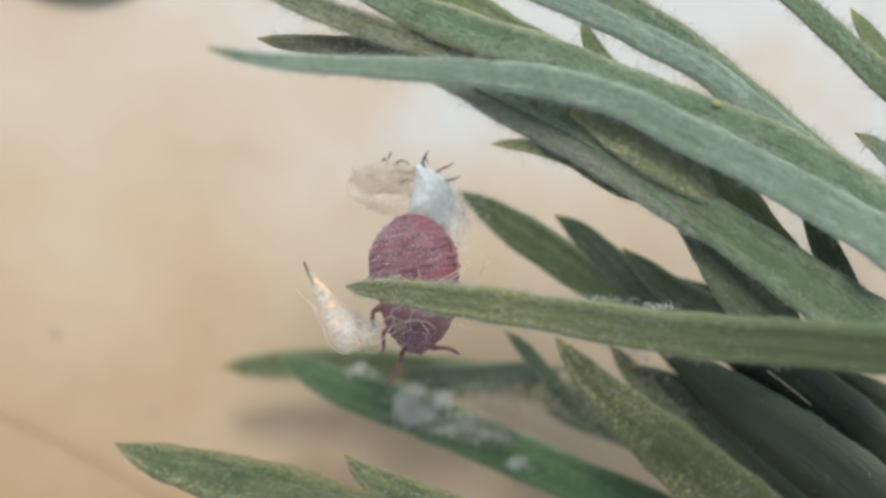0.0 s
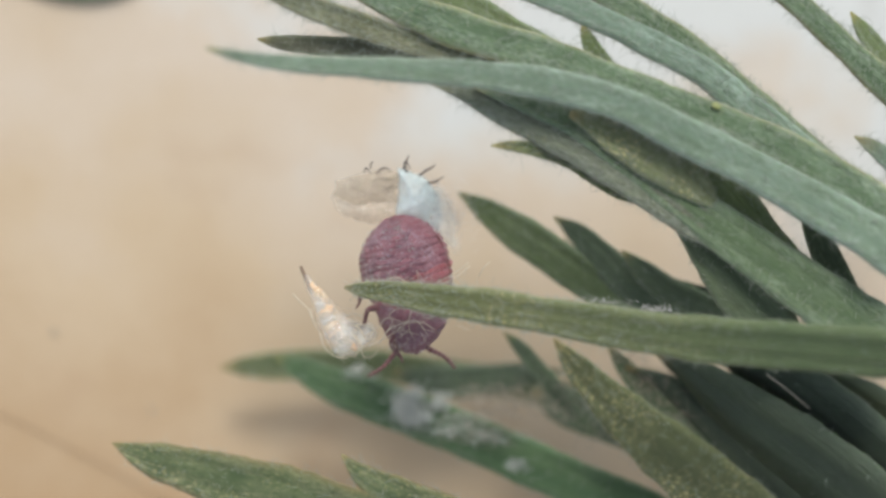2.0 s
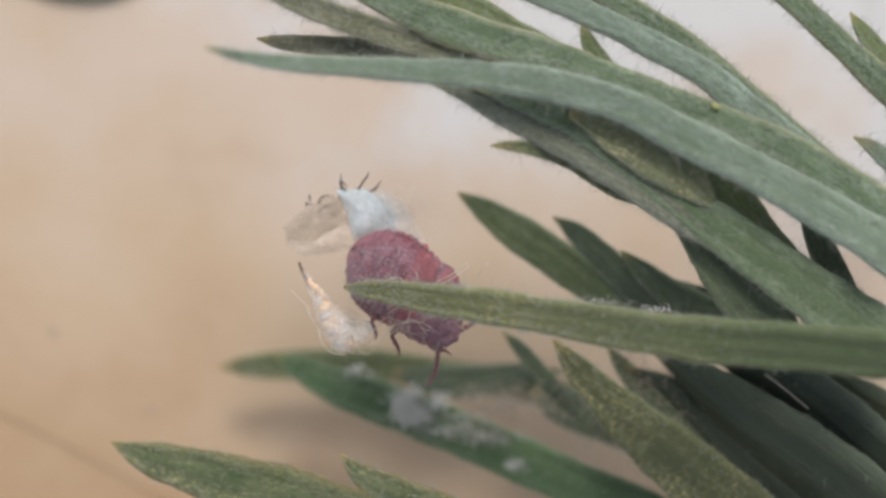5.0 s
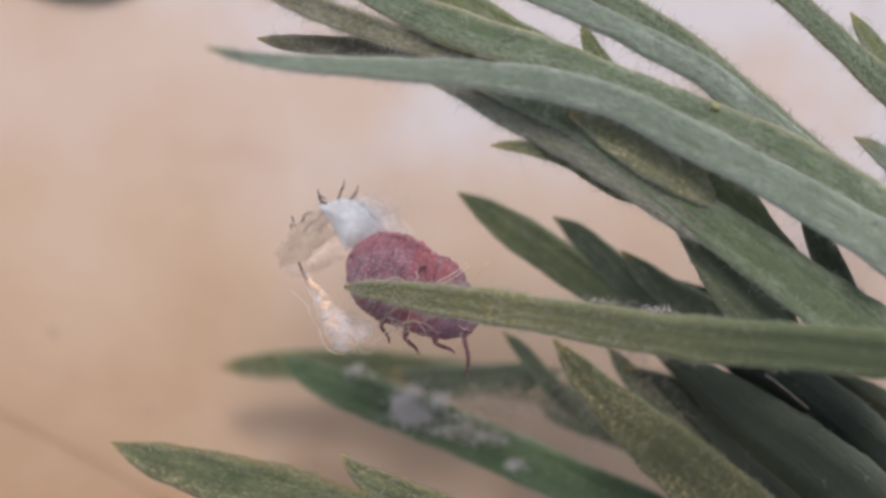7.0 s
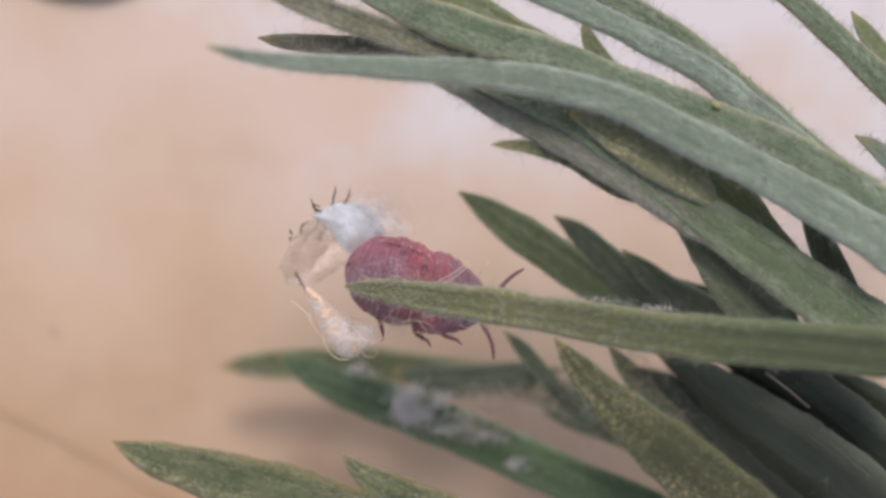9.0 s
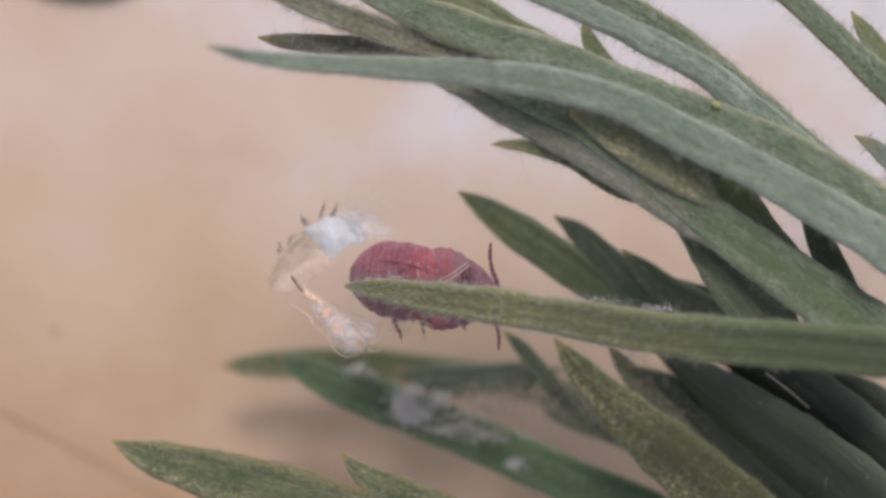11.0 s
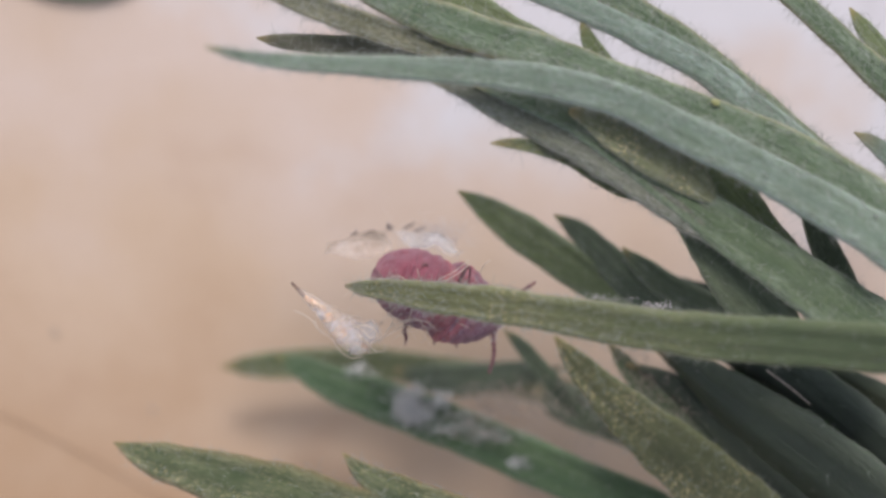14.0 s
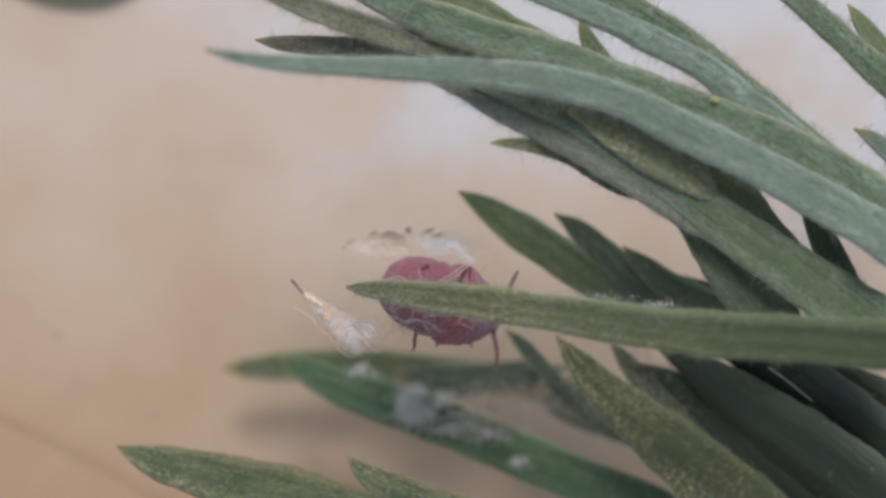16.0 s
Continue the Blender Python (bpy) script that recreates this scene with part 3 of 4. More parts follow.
# ---- the insect under the straight leaf ----
def shell(x0, x1, shape, wide, high, sides=30, steps=7, bulge=0.05, rough=0.02, seed=0.0):
    """A band of a plump body between x0 and x1; shape(x) gives its half width."""
    rings = []
    for k in range(steps):
        s = k / (steps - 1)
        x = x0 + (x1 - x0) * s
        r = shape(x) * (1 + bulge * (math.sin(math.pi * s) - 0.6))
        ring = []
        for a in np.linspace(0, 2 * math.pi, sides, endpoint=False):
            q = 1 + rough * noise.noise((math.cos(a) * 3 + seed, math.sin(a) * 3, x * 5)) + 0.03 * max(0, abs(math.cos(a)) - 0.8) * math.sin(math.pi * s) * 5
            x_ = x + 0.07 * noise.noise((math.cos(a) * 1.5, math.sin(a) * 1.5, x * 1.2)) + 0.02 * noise.noise((math.cos(a) * 5, math.sin(a) * 5, x * 2))
            ring.append((x_ * MM, r * wide * q * math.cos(a) * MM, r * high * q * math.sin(a) * MM))
        rings.append(ring)
    return loft(rings)


def abdomen_half(x):
    return math.sqrt(max(0.0, 1 - min(1.0, abs(x / (0.99 if x > 0 else 0.93))) ** 2.3))


bug = tagged(new("mealybug"), "wine-red mealybug dusted with pale wax, clinging under a leaf", "insect")
bug.scale = (0.955, 0.955, 0.955)
core_v, core_f = shell(-0.84, 0.9, abdomen_half, 0.775, 0.66, 44, 26, 0.0)
abdomen = piece("abdomen", mesh_of("abdomen", core_v, core_f), BUG, bug, "swollen ridged wine-red abdomen")
CUTS = [-0.92995, -0.87, -0.785, -0.69, -0.57, -0.45, -0.34, -0.22, -0.1, 0.02, 0.14, 0.26, 0.4, 0.55]
for k in range(len(CUTS) - 1):
    sv, sf = shell(CUTS[k], CUTS[k + 1] + 0.015, abdomen_half, 0.8, 0.68, 44, 6, 0.01 + 0.005 * (k % 3), 0.075 if k > 2 else 0.025, k * 0.35)
    seg = piece("segment", mesh_of("segment", sv, sf), BUG if k < 10 else BUG_RED, abdomen)
for k in range(9):
    x = -0.8 + 0.17 * k
    for sgn in (-1, 1):
        base = np.array((x, sgn * 0.8 * abdomen_half(x), 0.04))
        b = base + rng.normal(size=(12, 3)) * 0.022
        v, f = strands(curl(b, (0, sgn, 0.2), rng.uniform(0.03, 0.06, 12), 1.5, 5), 0.005)
        tagged(piece("wax_tuft", mesh_of("wax_tuft", v, f), FLUFF, abdomen, "white wax tuft"), kind="stuff")

for sgn in (-1, 1):
    rows = [(x, sgn * 0.83 * abdomen_half(x), 0.1 * abdomen_half(x), 0.012 if -0.45 < x < 0.3 else 0.003) for x in (-0.5, -0.4, -0.3, -0.2, -0.1, 0.0, 0.2, 0.4)]
    v, f = tube(rows, 6)
    piece("seam", mesh_of("seam", v, f), LIMB, abdomen, "dark seam along the side")


def flecks(count, low, high):
    """Tiny wax grains on the ridges of the back, between two angles round the body."""
    v, f = [], []
    for _ in range(count):
        k = int(rng.integers(1, len(CUTS) - 2))
        x = 0.5 * (CUTS[k] + CUTS[k + 1]) + rng.normal() * 0.014
        a = math.radians(rng.uniform(low, high))
        r = 1.015 * abdomen_half(x)
        c = np.array((x, 0.8 * r * math.cos(a), 0.68 * r * math.sin(a)))
        q = rng.uniform(0.006, 0.016)
        n = len(v)
        v += [(c + q * np.array(d) * rng.uniform(0.6, 1.3)) * MM for d in ((1, 0, 0), (-1, 0, 0), (0, 1, 0), (0, -1, 0), (0, 0, 1), (0, 0, -1))]
        f += [(n + i, n + j, n + h) for i in (0, 1) for j in (2, 3) for h in (4, 5)]
    return v, f


v, f = flecks(520, 55, 205)
tagged(piece("wax_grains", mesh_of("wax_grains", v, f), FLUFF, abdomen, "white wax grains in rows"), kind="stuff")

NECK = 0.5


def head_half(x):
    return (1 - 0.2 * max(0.0, x + 0.3) ** 1.5) * (1 - 0.3 * min(1.0, max(0.0, -x / 0.45))) * math.sqrt(max(0.0, 1 - min(1.0, abs((x + 0.1) / 1.19)) ** 2.4))


thorax_v, thorax_f = shell(-0.7, 1.06, head_half, 0.75, 0.58, 36, 30, 0.0, 0.06, 4.0)
thorax = piece("thorax", mesh_of("thorax", thorax_v, thorax_f), BUG_HEAD, bug, "dusted maroon thorax and head")
HEADCUTS = [-0.12, 0.04, 0.22, 0.42, 0.64, 0.84]
for k in range(5):
    sv, sf = shell(HEADCUTS[k], HEADCUTS[k + 1] + 0.015, head_half, 0.77, 0.6, 36, 6, 0.035, 0.07, 20 + k * 0.4)
    piece("segment", mesh_of("segment", sv, sf), (BUG_RED, BUG_RED, BUG, BUG_HEAD, BUG_HEAD)[k], thorax)
bv = rng.normal(size=(70, 3)) * (0.05, 0.2, 0.12) + (0.92, -0.1, 0.2)
v, f = strands(curl(bv, (1, 0, 0.6), rng.uniform(0.04, 0.09, 70), 2.0, 5), 0.004)
tagged(piece("wax_dust", mesh_of("wax_dust", v, f), FLUFF, thorax, "pale wax fluff"), kind="stuff")


def limb(name, rows, material, parent, label="", wobble=0.0):
    v, f = tube(rows, 9, wobble)
    return piece(name, mesh_of(name, v, f), material, parent, label)


def antenna(size):
    return limb("antenna", [(x * size, y * size, z, r) for x, y, z, r in ((0, 0, 0, 0.05), (0.1, 0, 0.0, 0.05), (0.2, 0.015, 0, 0.042), (0.3, 0.03, 0, 0.04), (0.42, 0.035, 0, 0.036), (0.54, 0.02, 0, 0.034), (0.64, -0.005, 0, 0.028), (0.7, -0.02, 0, 0.012))], LIMB, thorax, "dark segmented antenna", 0.22)


antenna_a, antenna_b = antenna(1.14), antenna(1.2)


def leg(flip, size=1.0):
    rows = ((0, 0, 0, 0.05), (0.0, 0.11, 0.05, 0.058), (0.02, 0.24, 0.09, 0.05), (0.05, 0.32, 0.06, 0.034), (0.16, 0.36, 0.0, 0.034), (0.25, 0.38, -0.03, 0.026), (0.31, 0.42, -0.04, 0.018), (0.35, 0.45, -0.04, 0.008))
    return limb("leg", [(x * size, flip * y * size, z * size, r * size) for x, y, z, r in rows], LIMB, bug, "dark jointed leg")


def bent_leg(size):
    """A leg folded over at the knee."""
    rows = ((0, -0.1, -0.12, 0.05), (0.0, 0.08, 0.0, 0.055), (0.02, 0.22, 0.06, 0.052), (0.07, 0.29, 0.07, 0.042), (0.14, 0.26, 0.05, 0.036), (0.17, 0.12, 0.03, 0.03), (0.18, 0.0, 0.02, 0.02), (0.18, -0.08, 0.0, 0.01))
    return limb("leg", [(x * size, y * size, z * size, r * size) for x, y, z, r in rows], LIMB, bug, "dark jointed leg")


legs = [leg(-1, 1.1), leg(-1, 1.2), leg(-1, 1.2), bent_leg(0.7), bent_leg(0.75), leg(1, 0.6)]

# ---- the skin that it sheds ----
shed = tagged(new("shed_skin"), "crumpled white shed insect skin with dark empty legs", "insect skin")


def crumpled(cx, cy, cz, ax, ay, az, a0, a1, seed, rough=0.25, n=26, m=20):
    """An open crumpled bowl of skin around a centre, with half axes, over the angles a0 to a1 round its long axis."""
    v = []
    for i in range(n):
        s = -1 + 2 * i / (n - 1)
        r = math.sqrt(max(0.02, 1 - abs(s) ** 2.2))
        for j in range(m):
            a = a0 + (a1 - a0) * j / (m - 1)
            k = 1 + rough * noise.noise((s * 2.2 + seed, a * 1.3, seed)) + 0.35 * rough * noise.noise((s * 7 + seed, a * 4, 2))
            v.append(((cx + ax * s * (0.85 + 0.15 * k)) * MM, (cy + ay * r * k * math.cos(a)) * MM, (cz + az * r * k * math.sin(a)) * MM))
    f = [(i * m + j, i * m + j + 1, (i + 1) * m + j + 1, (i + 1) * m + j) for i in range(n - 1) for j in range(m - 1)]
    return v, f


def torn(outline, dome, seed, n=16, m=84, fold=1.0):
    """A thin flap of skin inside a closed outline of (x, y) rows, domed by some height and creased."""
    rim = spline([(x, y, 0) for x, y in (*outline, outline[0])], m + 1)[:m]
    c = rim.mean(axis=0)
    v = [(c[0] * MM, c[1] * MM, dome * MM)]
    for i in range(1, n):
        s = i / (n - 1)
        for j in range(m):
            x, y, _ = c + (rim[j] - c) * s * (1 + 0.035 * noise.noise((rim[j][0] * 9, rim[j][1] * 9, seed)))
            z = dome * (1 - s * s) + fold * (0.14 * noise.noise((x * 2.4, y * 2.4, seed)) + 0.05 * abs(noise.noise((x * 7, y * 7, seed))))
            v.append((x * MM, y * MM, z * MM))
    f = [(0, 1 + j, 1 + (j + 1) % m) for j in range(m)]
    f += [(1 + i * m + j, 1 + (i + 1) * m + j, 1 + (i + 1) * m + (j + 1) % m, 1 + i * m + (j + 1) % m) for i in range(n - 2) for j in range(m)]
    return v, f, np.concatenate(([0.0], np.repeat(np.arange(1, n) / (n - 1.0), m))) ** 2


def flap(name, material, parent, label, outline, dome, seed, fold=1.0):
    v, f, rim = torn(outline, dome, seed, fold=fold)
    me = mesh_of(name, v, f)
    me.attributes.new("rim", "FLOAT", "POINT").data.foreach_set("value", rim.astype(np.float32))
    return piece(name, me, material, parent, label)


skin_white = flap("torn_back", SKIN_WHITE, shed, "opaque white torn skin", [(-0.37, 0.88), (-0.13, 0.89), (0.18, 0.85), (0.48, 0.6), (0.67, 0.2), (0.61, -0.06), (0.29, -0.06), (-0.15, -0.03), (-0.22, 0.31)], 0.2, 3.0, 0.6)
flap("veil", SKIN_VEIL, shed, "hazy wax veil", [(-0.19, 0.84), (0.33, 0.87), (0.7, 0.64), (1.02, 0.13), (1.1, -0.31), (0.69, -0.21), (0.25, 0.03), (-0.07, 0.43)], 0.1, 9.0)
flap("hollow_sac", SKIN_TAN, shed, "smoky tan hollow skin", [(-1.35, 0.35), (-1.03, 0.56), (-0.68, 0.74), (-0.29, 0.82), (-0.23, 0.52), (-0.19, 0.25), (-0.56, 0.18), (-0.91, 0.01), (-1.28, 0.07)], 0.12, 5.0, 0.6)
# the sac's lit lower half put in as a paler film
flap("sac_film", SKIN_SMOKE, shed, "see-through torn film, paler for a lit lower half", [(-1.37, 0.12), (-1.02, 0.03), (-0.56, 0.19), (-0.19, 0.32), (-0.11, -0.06), (-0.41, -0.18), (-0.82, -0.21), (-1.17, -0.14)], 0.2, 6.0, 0.8)
for size, path in ((1.0, [(-0.17, 0.84), (-0.25, 0.95), (-0.24, 1.05), (-0.22, 1.15)]),
                   (1.0, [(-0.25, 0.88), (-0.25, 1.01), (-0.19, 0.97), (-0.14, 0.91)]),
                   (1.0, [(0.04, 0.84), (0.14, 0.97), (0.21, 1.03), (0.26, 1.13)]),
                   (1.0, [(0.22, 0.76), (0.33, 0.82), (0.39, 0.87), (0.46, 0.96)]),
                   (0.8, [(-0.7, 0.53), (-0.59, 0.62), (-0.43, 0.64), (-0.28, 0.75)]),
                   (0.8, [(-0.46, 0.41), (-0.41, 0.5), (-0.34, 0.53), (-0.26, 0.53)]),
                   (0.8, [(-0.69, 0.66), (-0.62, 0.78), (-0.54, 0.81), (-0.45, 0.8)]),
                   (0.8, [(-0.9, 0.65), (-0.88, 0.72), (-0.84, 0.7), (-0.77, 0.65)]),
                   (0.8, [(-0.81, 0.74), (-0.82, 0.82), (-0.81, 0.84), (-0.8, 0.87)])):
    limb("empty_leg", [(x, y, 0.05 + 0.006 * k, size * r) for k, ((x, y), r) in enumerate(zip(path, (0.016, 0.02, 0.015, 0.006)))], CLAW, shed, "thin black empty leg", 0.2)
p = rng.normal(size=(420, 3)) * (0.3, 0.2, 0.14) + (0.55, 0.42, 0.05)
v, f = strands(curl(p, rng.normal(size=(420, 3)), rng.uniform(0.08, 0.26, 420), 2.0, 6), 0.003)
tagged(piece("wax_wool", mesh_of("wax_wool", v, f), FLUFF, shed, "white wax wool"), kind="stuff")

# ---- the clear skin at the leaf's tip ----
husk = tagged(new("empty_nymph_skin"), "clear amber-tinted empty insect skin stuck at a leaf tip", "insect skin")


def case(x0, x1, half, pinch, crease, seed, steps=54, sides=30, off=0.0):
    """A hollow thin-skinned cone, pinched at its segments and a little crushed."""
    rings = []
    for x in np.linspace(x0, x1, steps):
        r = np.interp(x, *half) * (1 + pinch * math.sin(x * 36))
        rings.append([(x * MM, (off + r * math.cos(w) * (1 + crease * noise.noise((math.cos(w) * 1.5 + seed, math.sin(w) * 1.5, x * 2.5)))) * MM,
                       r * 0.8 * math.sin(w) * (1 + crease * noise.noise((math.cos(w) * 2, math.sin(w) * 2, seed + x * 3))) * MM) for w in np.linspace(0, 2 * math.pi, sides, endpoint=False)])
    return loft(rings, False)


def husk_parts():
    limb("tail_spine", [(0.0, 0.01, 0, 0.022), (0.05, 0, 0, 0.026), (0.16, -0.015, 0, 0.028), (0.28, -0.03, 0, 0.026), (0.44, -0.05, 0, 0.016)], SPINE, husk, "dark hollow tail spine")
    v, f = case(0.16, 1.76, ((0.16, 0.3, 0.5, 0.7, 0.9, 1.1, 1.3, 1.5, 1.68, 1.76), (0.04, 0.075, 0.115, 0.15, 0.2, 0.25, 0.29, 0.28, 0.18, 0.03)), 0.05, 0.2, 0.0)
    piece("body_case", mesh_of("body_case", v, f), SKIN_CLEAR, husk, "clear glossy body case")
    v, f = case(1.0, 1.78, ((1.0, 1.15, 1.35, 1.55, 1.7, 1.78), (0.12, 0.25, 0.3, 0.29, 0.2, 0.02)), 0.02, 0.3, 4.0, 30, 30, 0.03)
    piece("head_case", mesh_of("head_case", v, f), SKIN_CLEAR, husk, "clear crushed head case")
    for x, r, y in ((0.42, 0.055, 0.02), (0.54, 0.075, 0.04), (0.66, 0.06, 0.08), (0.88, 0.11, 0.02), (1.16, 0.13, -0.03), (1.3, 0.1, -0.05), (1.62, 0.06, 0.1)):
        v, f = crumpled(x, y, 0.05, 0.1, r, r * 0.8, 0.2, 2.9, x * 9, 0.7, 12, 14)
        piece("lining", mesh_of("lining", v, f), SKIN_AMBER, husk, "glistening amber lining")
    for x, r, y in ((0.76, 0.1, -0.03), (1.04, 0.14, -0.04), (1.38, 0.2, 0.03), (1.54, 0.19, 0.0)):
        v, f = crumpled(x, y, 0.03, 0.1, r, r * 0.8, 0.2, 2.9, x * 7, 0.6, 12, 14)
        piece("lining", mesh_of("lining", v, f), SKIN_VEIL, husk, "silvery clear lining")
    flap("veil", SKIN_VEIL, husk, "hazy torn film", [(1.1, 0.1), (1.35, 0.5), (1.62, 0.62), (1.78, 0.4), (1.72, 0.1), (1.4, 0.0)], 0.08, 21.0)
    for rows in ([(0.34, -0.34), (0.52, -0.3), (0.7, -0.24), (0.86, -0.26), (1.0, -0.22)], [(0.72, -0.2), (0.92, -0.27), (1.12, -0.27), (1.3, -0.3)],
                 [(1.15, -0.28), (1.4, -0.33), (1.62, -0.25), (1.76, -0.08)], [(1.2, 0.2), (1.4, 0.34), (1.62, 0.36), (1.7, 0.5)], [(1.3, 0.24), (1.42, 0.46), (1.6, 0.56), (1.72, 0.44)],
                 [(1.4, 0.2), (1.62, 0.24), (1.84, 0.16), (1.95, 0.28), (1.9, 0.42)], [(1.3, 0.1), (1.5, 0.2), (1.7, 0.18), (1.8, 0.04)], [(1.1, 0.22), (1.16, 0.4), (1.3, 0.5)]):
        limb("curled_leg", [(x, y, 0.1 + 0.04 * math.sin(9 * x), 0.011 - 0.0016 * k) for k, (x, y) in enumerate(rows)], WOOL, husk, "pale curled empty leg")
    p = rng.normal(size=(24, 3)) * (0.3, 0.2, 0.1) + (1.2, 0.1, 0.08)
    v, f = strands(curl(p, rng.normal(size=(24, 3)) + (0.5, 0.5, 0), rng.uniform(0.15, 0.5, 24), 2.6, 9), 0.005)
    tagged(piece("wax_threads", mesh_of("wax_threads", v, f), WOOL, husk, "pale curled wax threads"), kind="stuff")


husk_parts()


# a pale yellow gall on one leaf
gall_v, gall_f = crumpled(0, 0, 0, 0.08, 0.05, 0.03, -3.14, 3.14, 2.0, 0.3, 12, 14)
gall = piece("gall", mesh_of("gall", gall_v, gall_f), hair_material("yellow_green_gall", (0.34, 0.38, 0.15)), sprig, "small pale yellow gall")
gall.matrix_basis = pose((4.4 - HOME[0]) * MM, (2.3 - HOME[1]) * MM, (2.62 - HOME[2]) * MM, 0, 0, -25)


# ---- wax, wool, lint and specks ----
def tuft(name, label, category, place, spread, count, length, material, radius=0.006, way=(0, 0, 1.0), bend=2.2, group=""):
    place = np.array(place, float)
    knots = rng.normal(size=(9, 3)) * spread
    p = knots[rng.integers(0, 9, count)] + rng.normal(size=(count, 3)) * np.array(spread) * 0.5
    v, f = strands(curl(p, rng.normal(size=(count, 3)) + np.array(way), rng.uniform(0.4, 1.0, count) * length, bend, 8), radius)
    ob = tagged(piece(name, mesh_of(name, v, f), material), label, category, group, "stuff")
    ob.location = place * MM
    return ob


WAXES = "wax tufts on the leaves"
LIE = (0.5, -0.25, 0.12)
tuft("wax_tuft", "thick white wax fluff stuck on a green leaf", "wax", (-0.72, -2.9, -1.78), (0.21, 0.15, 0.04), 1000, 0.26, WAX, 0.007, LIE, group=WAXES)
tuft("wax_tuft", "thin white wax fluff on a green leaf", "wax", (0.1, -3.22, -1.70), (0.4, 0.1, 0.04), 320, 0.24, WAX, 0.005, LIE, group=WAXES)
tuft("wax_tuft", "small white wax fluff on a leaf edge", "wax", (-1.62, -2.33, -2.20), (0.14, 0.06, 0.03), 170, 0.2, WAX, 0.005, LIE, group=WAXES)
tuft("wax_tuft", "white wax fluff low on a green leaf", "wax", (1.38, -4.05, -1.45), (0.1, 0.1, 0.04), 150, 0.22, WAX, 0.005, LIE, group=WAXES)
tuft("wax_tuft", "white wax smear along a leaf's edge", "wax", (0.86, -3.49, -1.60), (0.5, 0.07, 0.04), 300, 0.2, WAX, 0.0045, LIE, group=WAXES)
tuft("debris_tuft", "grey-brown web of fibres and dirt between leaves", "debris", (1.6, -2.85, -0.9), (0.6, 0.26, 0.16), 620, 0.42, DIRT, 0.005)
tuft("debris_tuft", "dusty web hanging between dark leaves", "debris", (3.9, -2.4, -0.7), (0.5, 0.35, 0.12), 420, 0.42, DIRT, 0.006)
tuft("wool_tuft", "cream woolly hairs curling off a leaf tip", "plant hair", (-0.9, -0.64, 1.6), (0.34, 0.05, 0.04), 44, 0.42, WOOL, 0.0065, (0.2, 0.3, 0.2))
tuft("wool_tuft", "cream woolly hairs hanging under a leaf", "plant hair", (-0.6, -1.32, 1.3), (0.3, 0.06, 0.05), 22, 0.4, WOOL, 0.0065, (0, -0.7, 0))
tuft("wool_tuft", "white fluff caught on a leaf edge", "plant hair", (3.5, -1.02, 1.62), (0.14, 0.03, 0.03), 70, 0.12, FLUFF, 0.006, (0, 0.6, 0.3))
tuft("wool_tuft", "white fluff caught along a leaf edge", "plant hair", (2.75, -0.88, 1.6), (0.22, 0.03, 0.03), 50, 0.1, FLUFF, 0.005, (0, 0.6, 0.3))
tuft("wool_tuft", "cream woolly hairs on a frayed leaf edge", "plant hair", (-0.9, 3.8, 0.75), (0.55, 0.2, 0.05), 140, 0.3, WOOL, 0.005, (0.2, -0.3, 0.4))


def strand(name, label, category, rows, radius, material):
    v, f = tube([(*r, radius) for r in rows], 6)
    return tagged(piece(name, mesh_of(name, v, f), material), label, category)


strand("hair_strand", "thin brown hair lying on the card", "hair", [(-11.5, -2.7, FLOOR + 0.03), (-9.45, -3.5, FLOOR + 0.03), (-8.0, -4.2, FLOOR + 0.03), (-6.55, -5.0, FLOOR + 0.03), (-5.2, -5.8, FLOOR + 0.03)], 0.012, LINT)
for rows in ([(-1.4, -0.62, 1.65), (-1.25, -0.5, 1.75), (-1.0, -0.52, 1.8), (-0.75, -0.47, 1.8), (-0.55, -0.6, 1.7)], [(-0.6, -0.62, 1.6), (-0.42, -0.5, 1.8), (-0.44, -0.36, 1.85)],
             [(-0.1, -0.55, 1.5), (0.15, -0.42, 1.6), (0.42, -0.22, 1.65)], [(-0.05, -0.58, 1.5), (0.18, -0.48, 1.6), (0.44, -0.28, 1.65)], [(-0.15, -1.35, 1.4), (-0.4, -1.22, 1.5), (-0.85, -1.3, 1.5), (-1.1, -1.6, 1.4)],
             [(-1.35, -1.48, 1.3), (-1.14, -1.34, 1.4), (-0.95, -1.15, 1.45), (-0.69, -1.22, 1.5), (-0.45, -1.2, 1.5), (-0.26, -1.45, 1.4)], [(-1.25, -1.62, 1.3), (-1.0, -1.5, 1.4), (-0.78, -1.36, 1.5), (-0.6, -1.2, 1.7), (-0.52, -1.0, 2.0)], [(-0.98, -1.42, 1.4), (-0.86, -1.22, 1.5), (-0.9, -1.08, 1.7), (-0.78, -0.98, 1.9)], [(0.6, -0.45, 1.4), (0.68, -0.3, 1.5), (0.78, -0.22, 1.5)]):
    strand("leaf_hair", "long pale hair curling off a leaf edge", "plant hair", rows, 0.008, WOOL)["group"] = "long leaf hairs"
# added pale strand for a thin bright line among the dark leaves
strand("white_fibre", "short pale straight strand on a dark leaf", "fibre", [(5.65, -2.2, 0.28), (6.0, -2.46, 0.3), (6.4, -2.8, 0.32)], 0.012, WOOL)


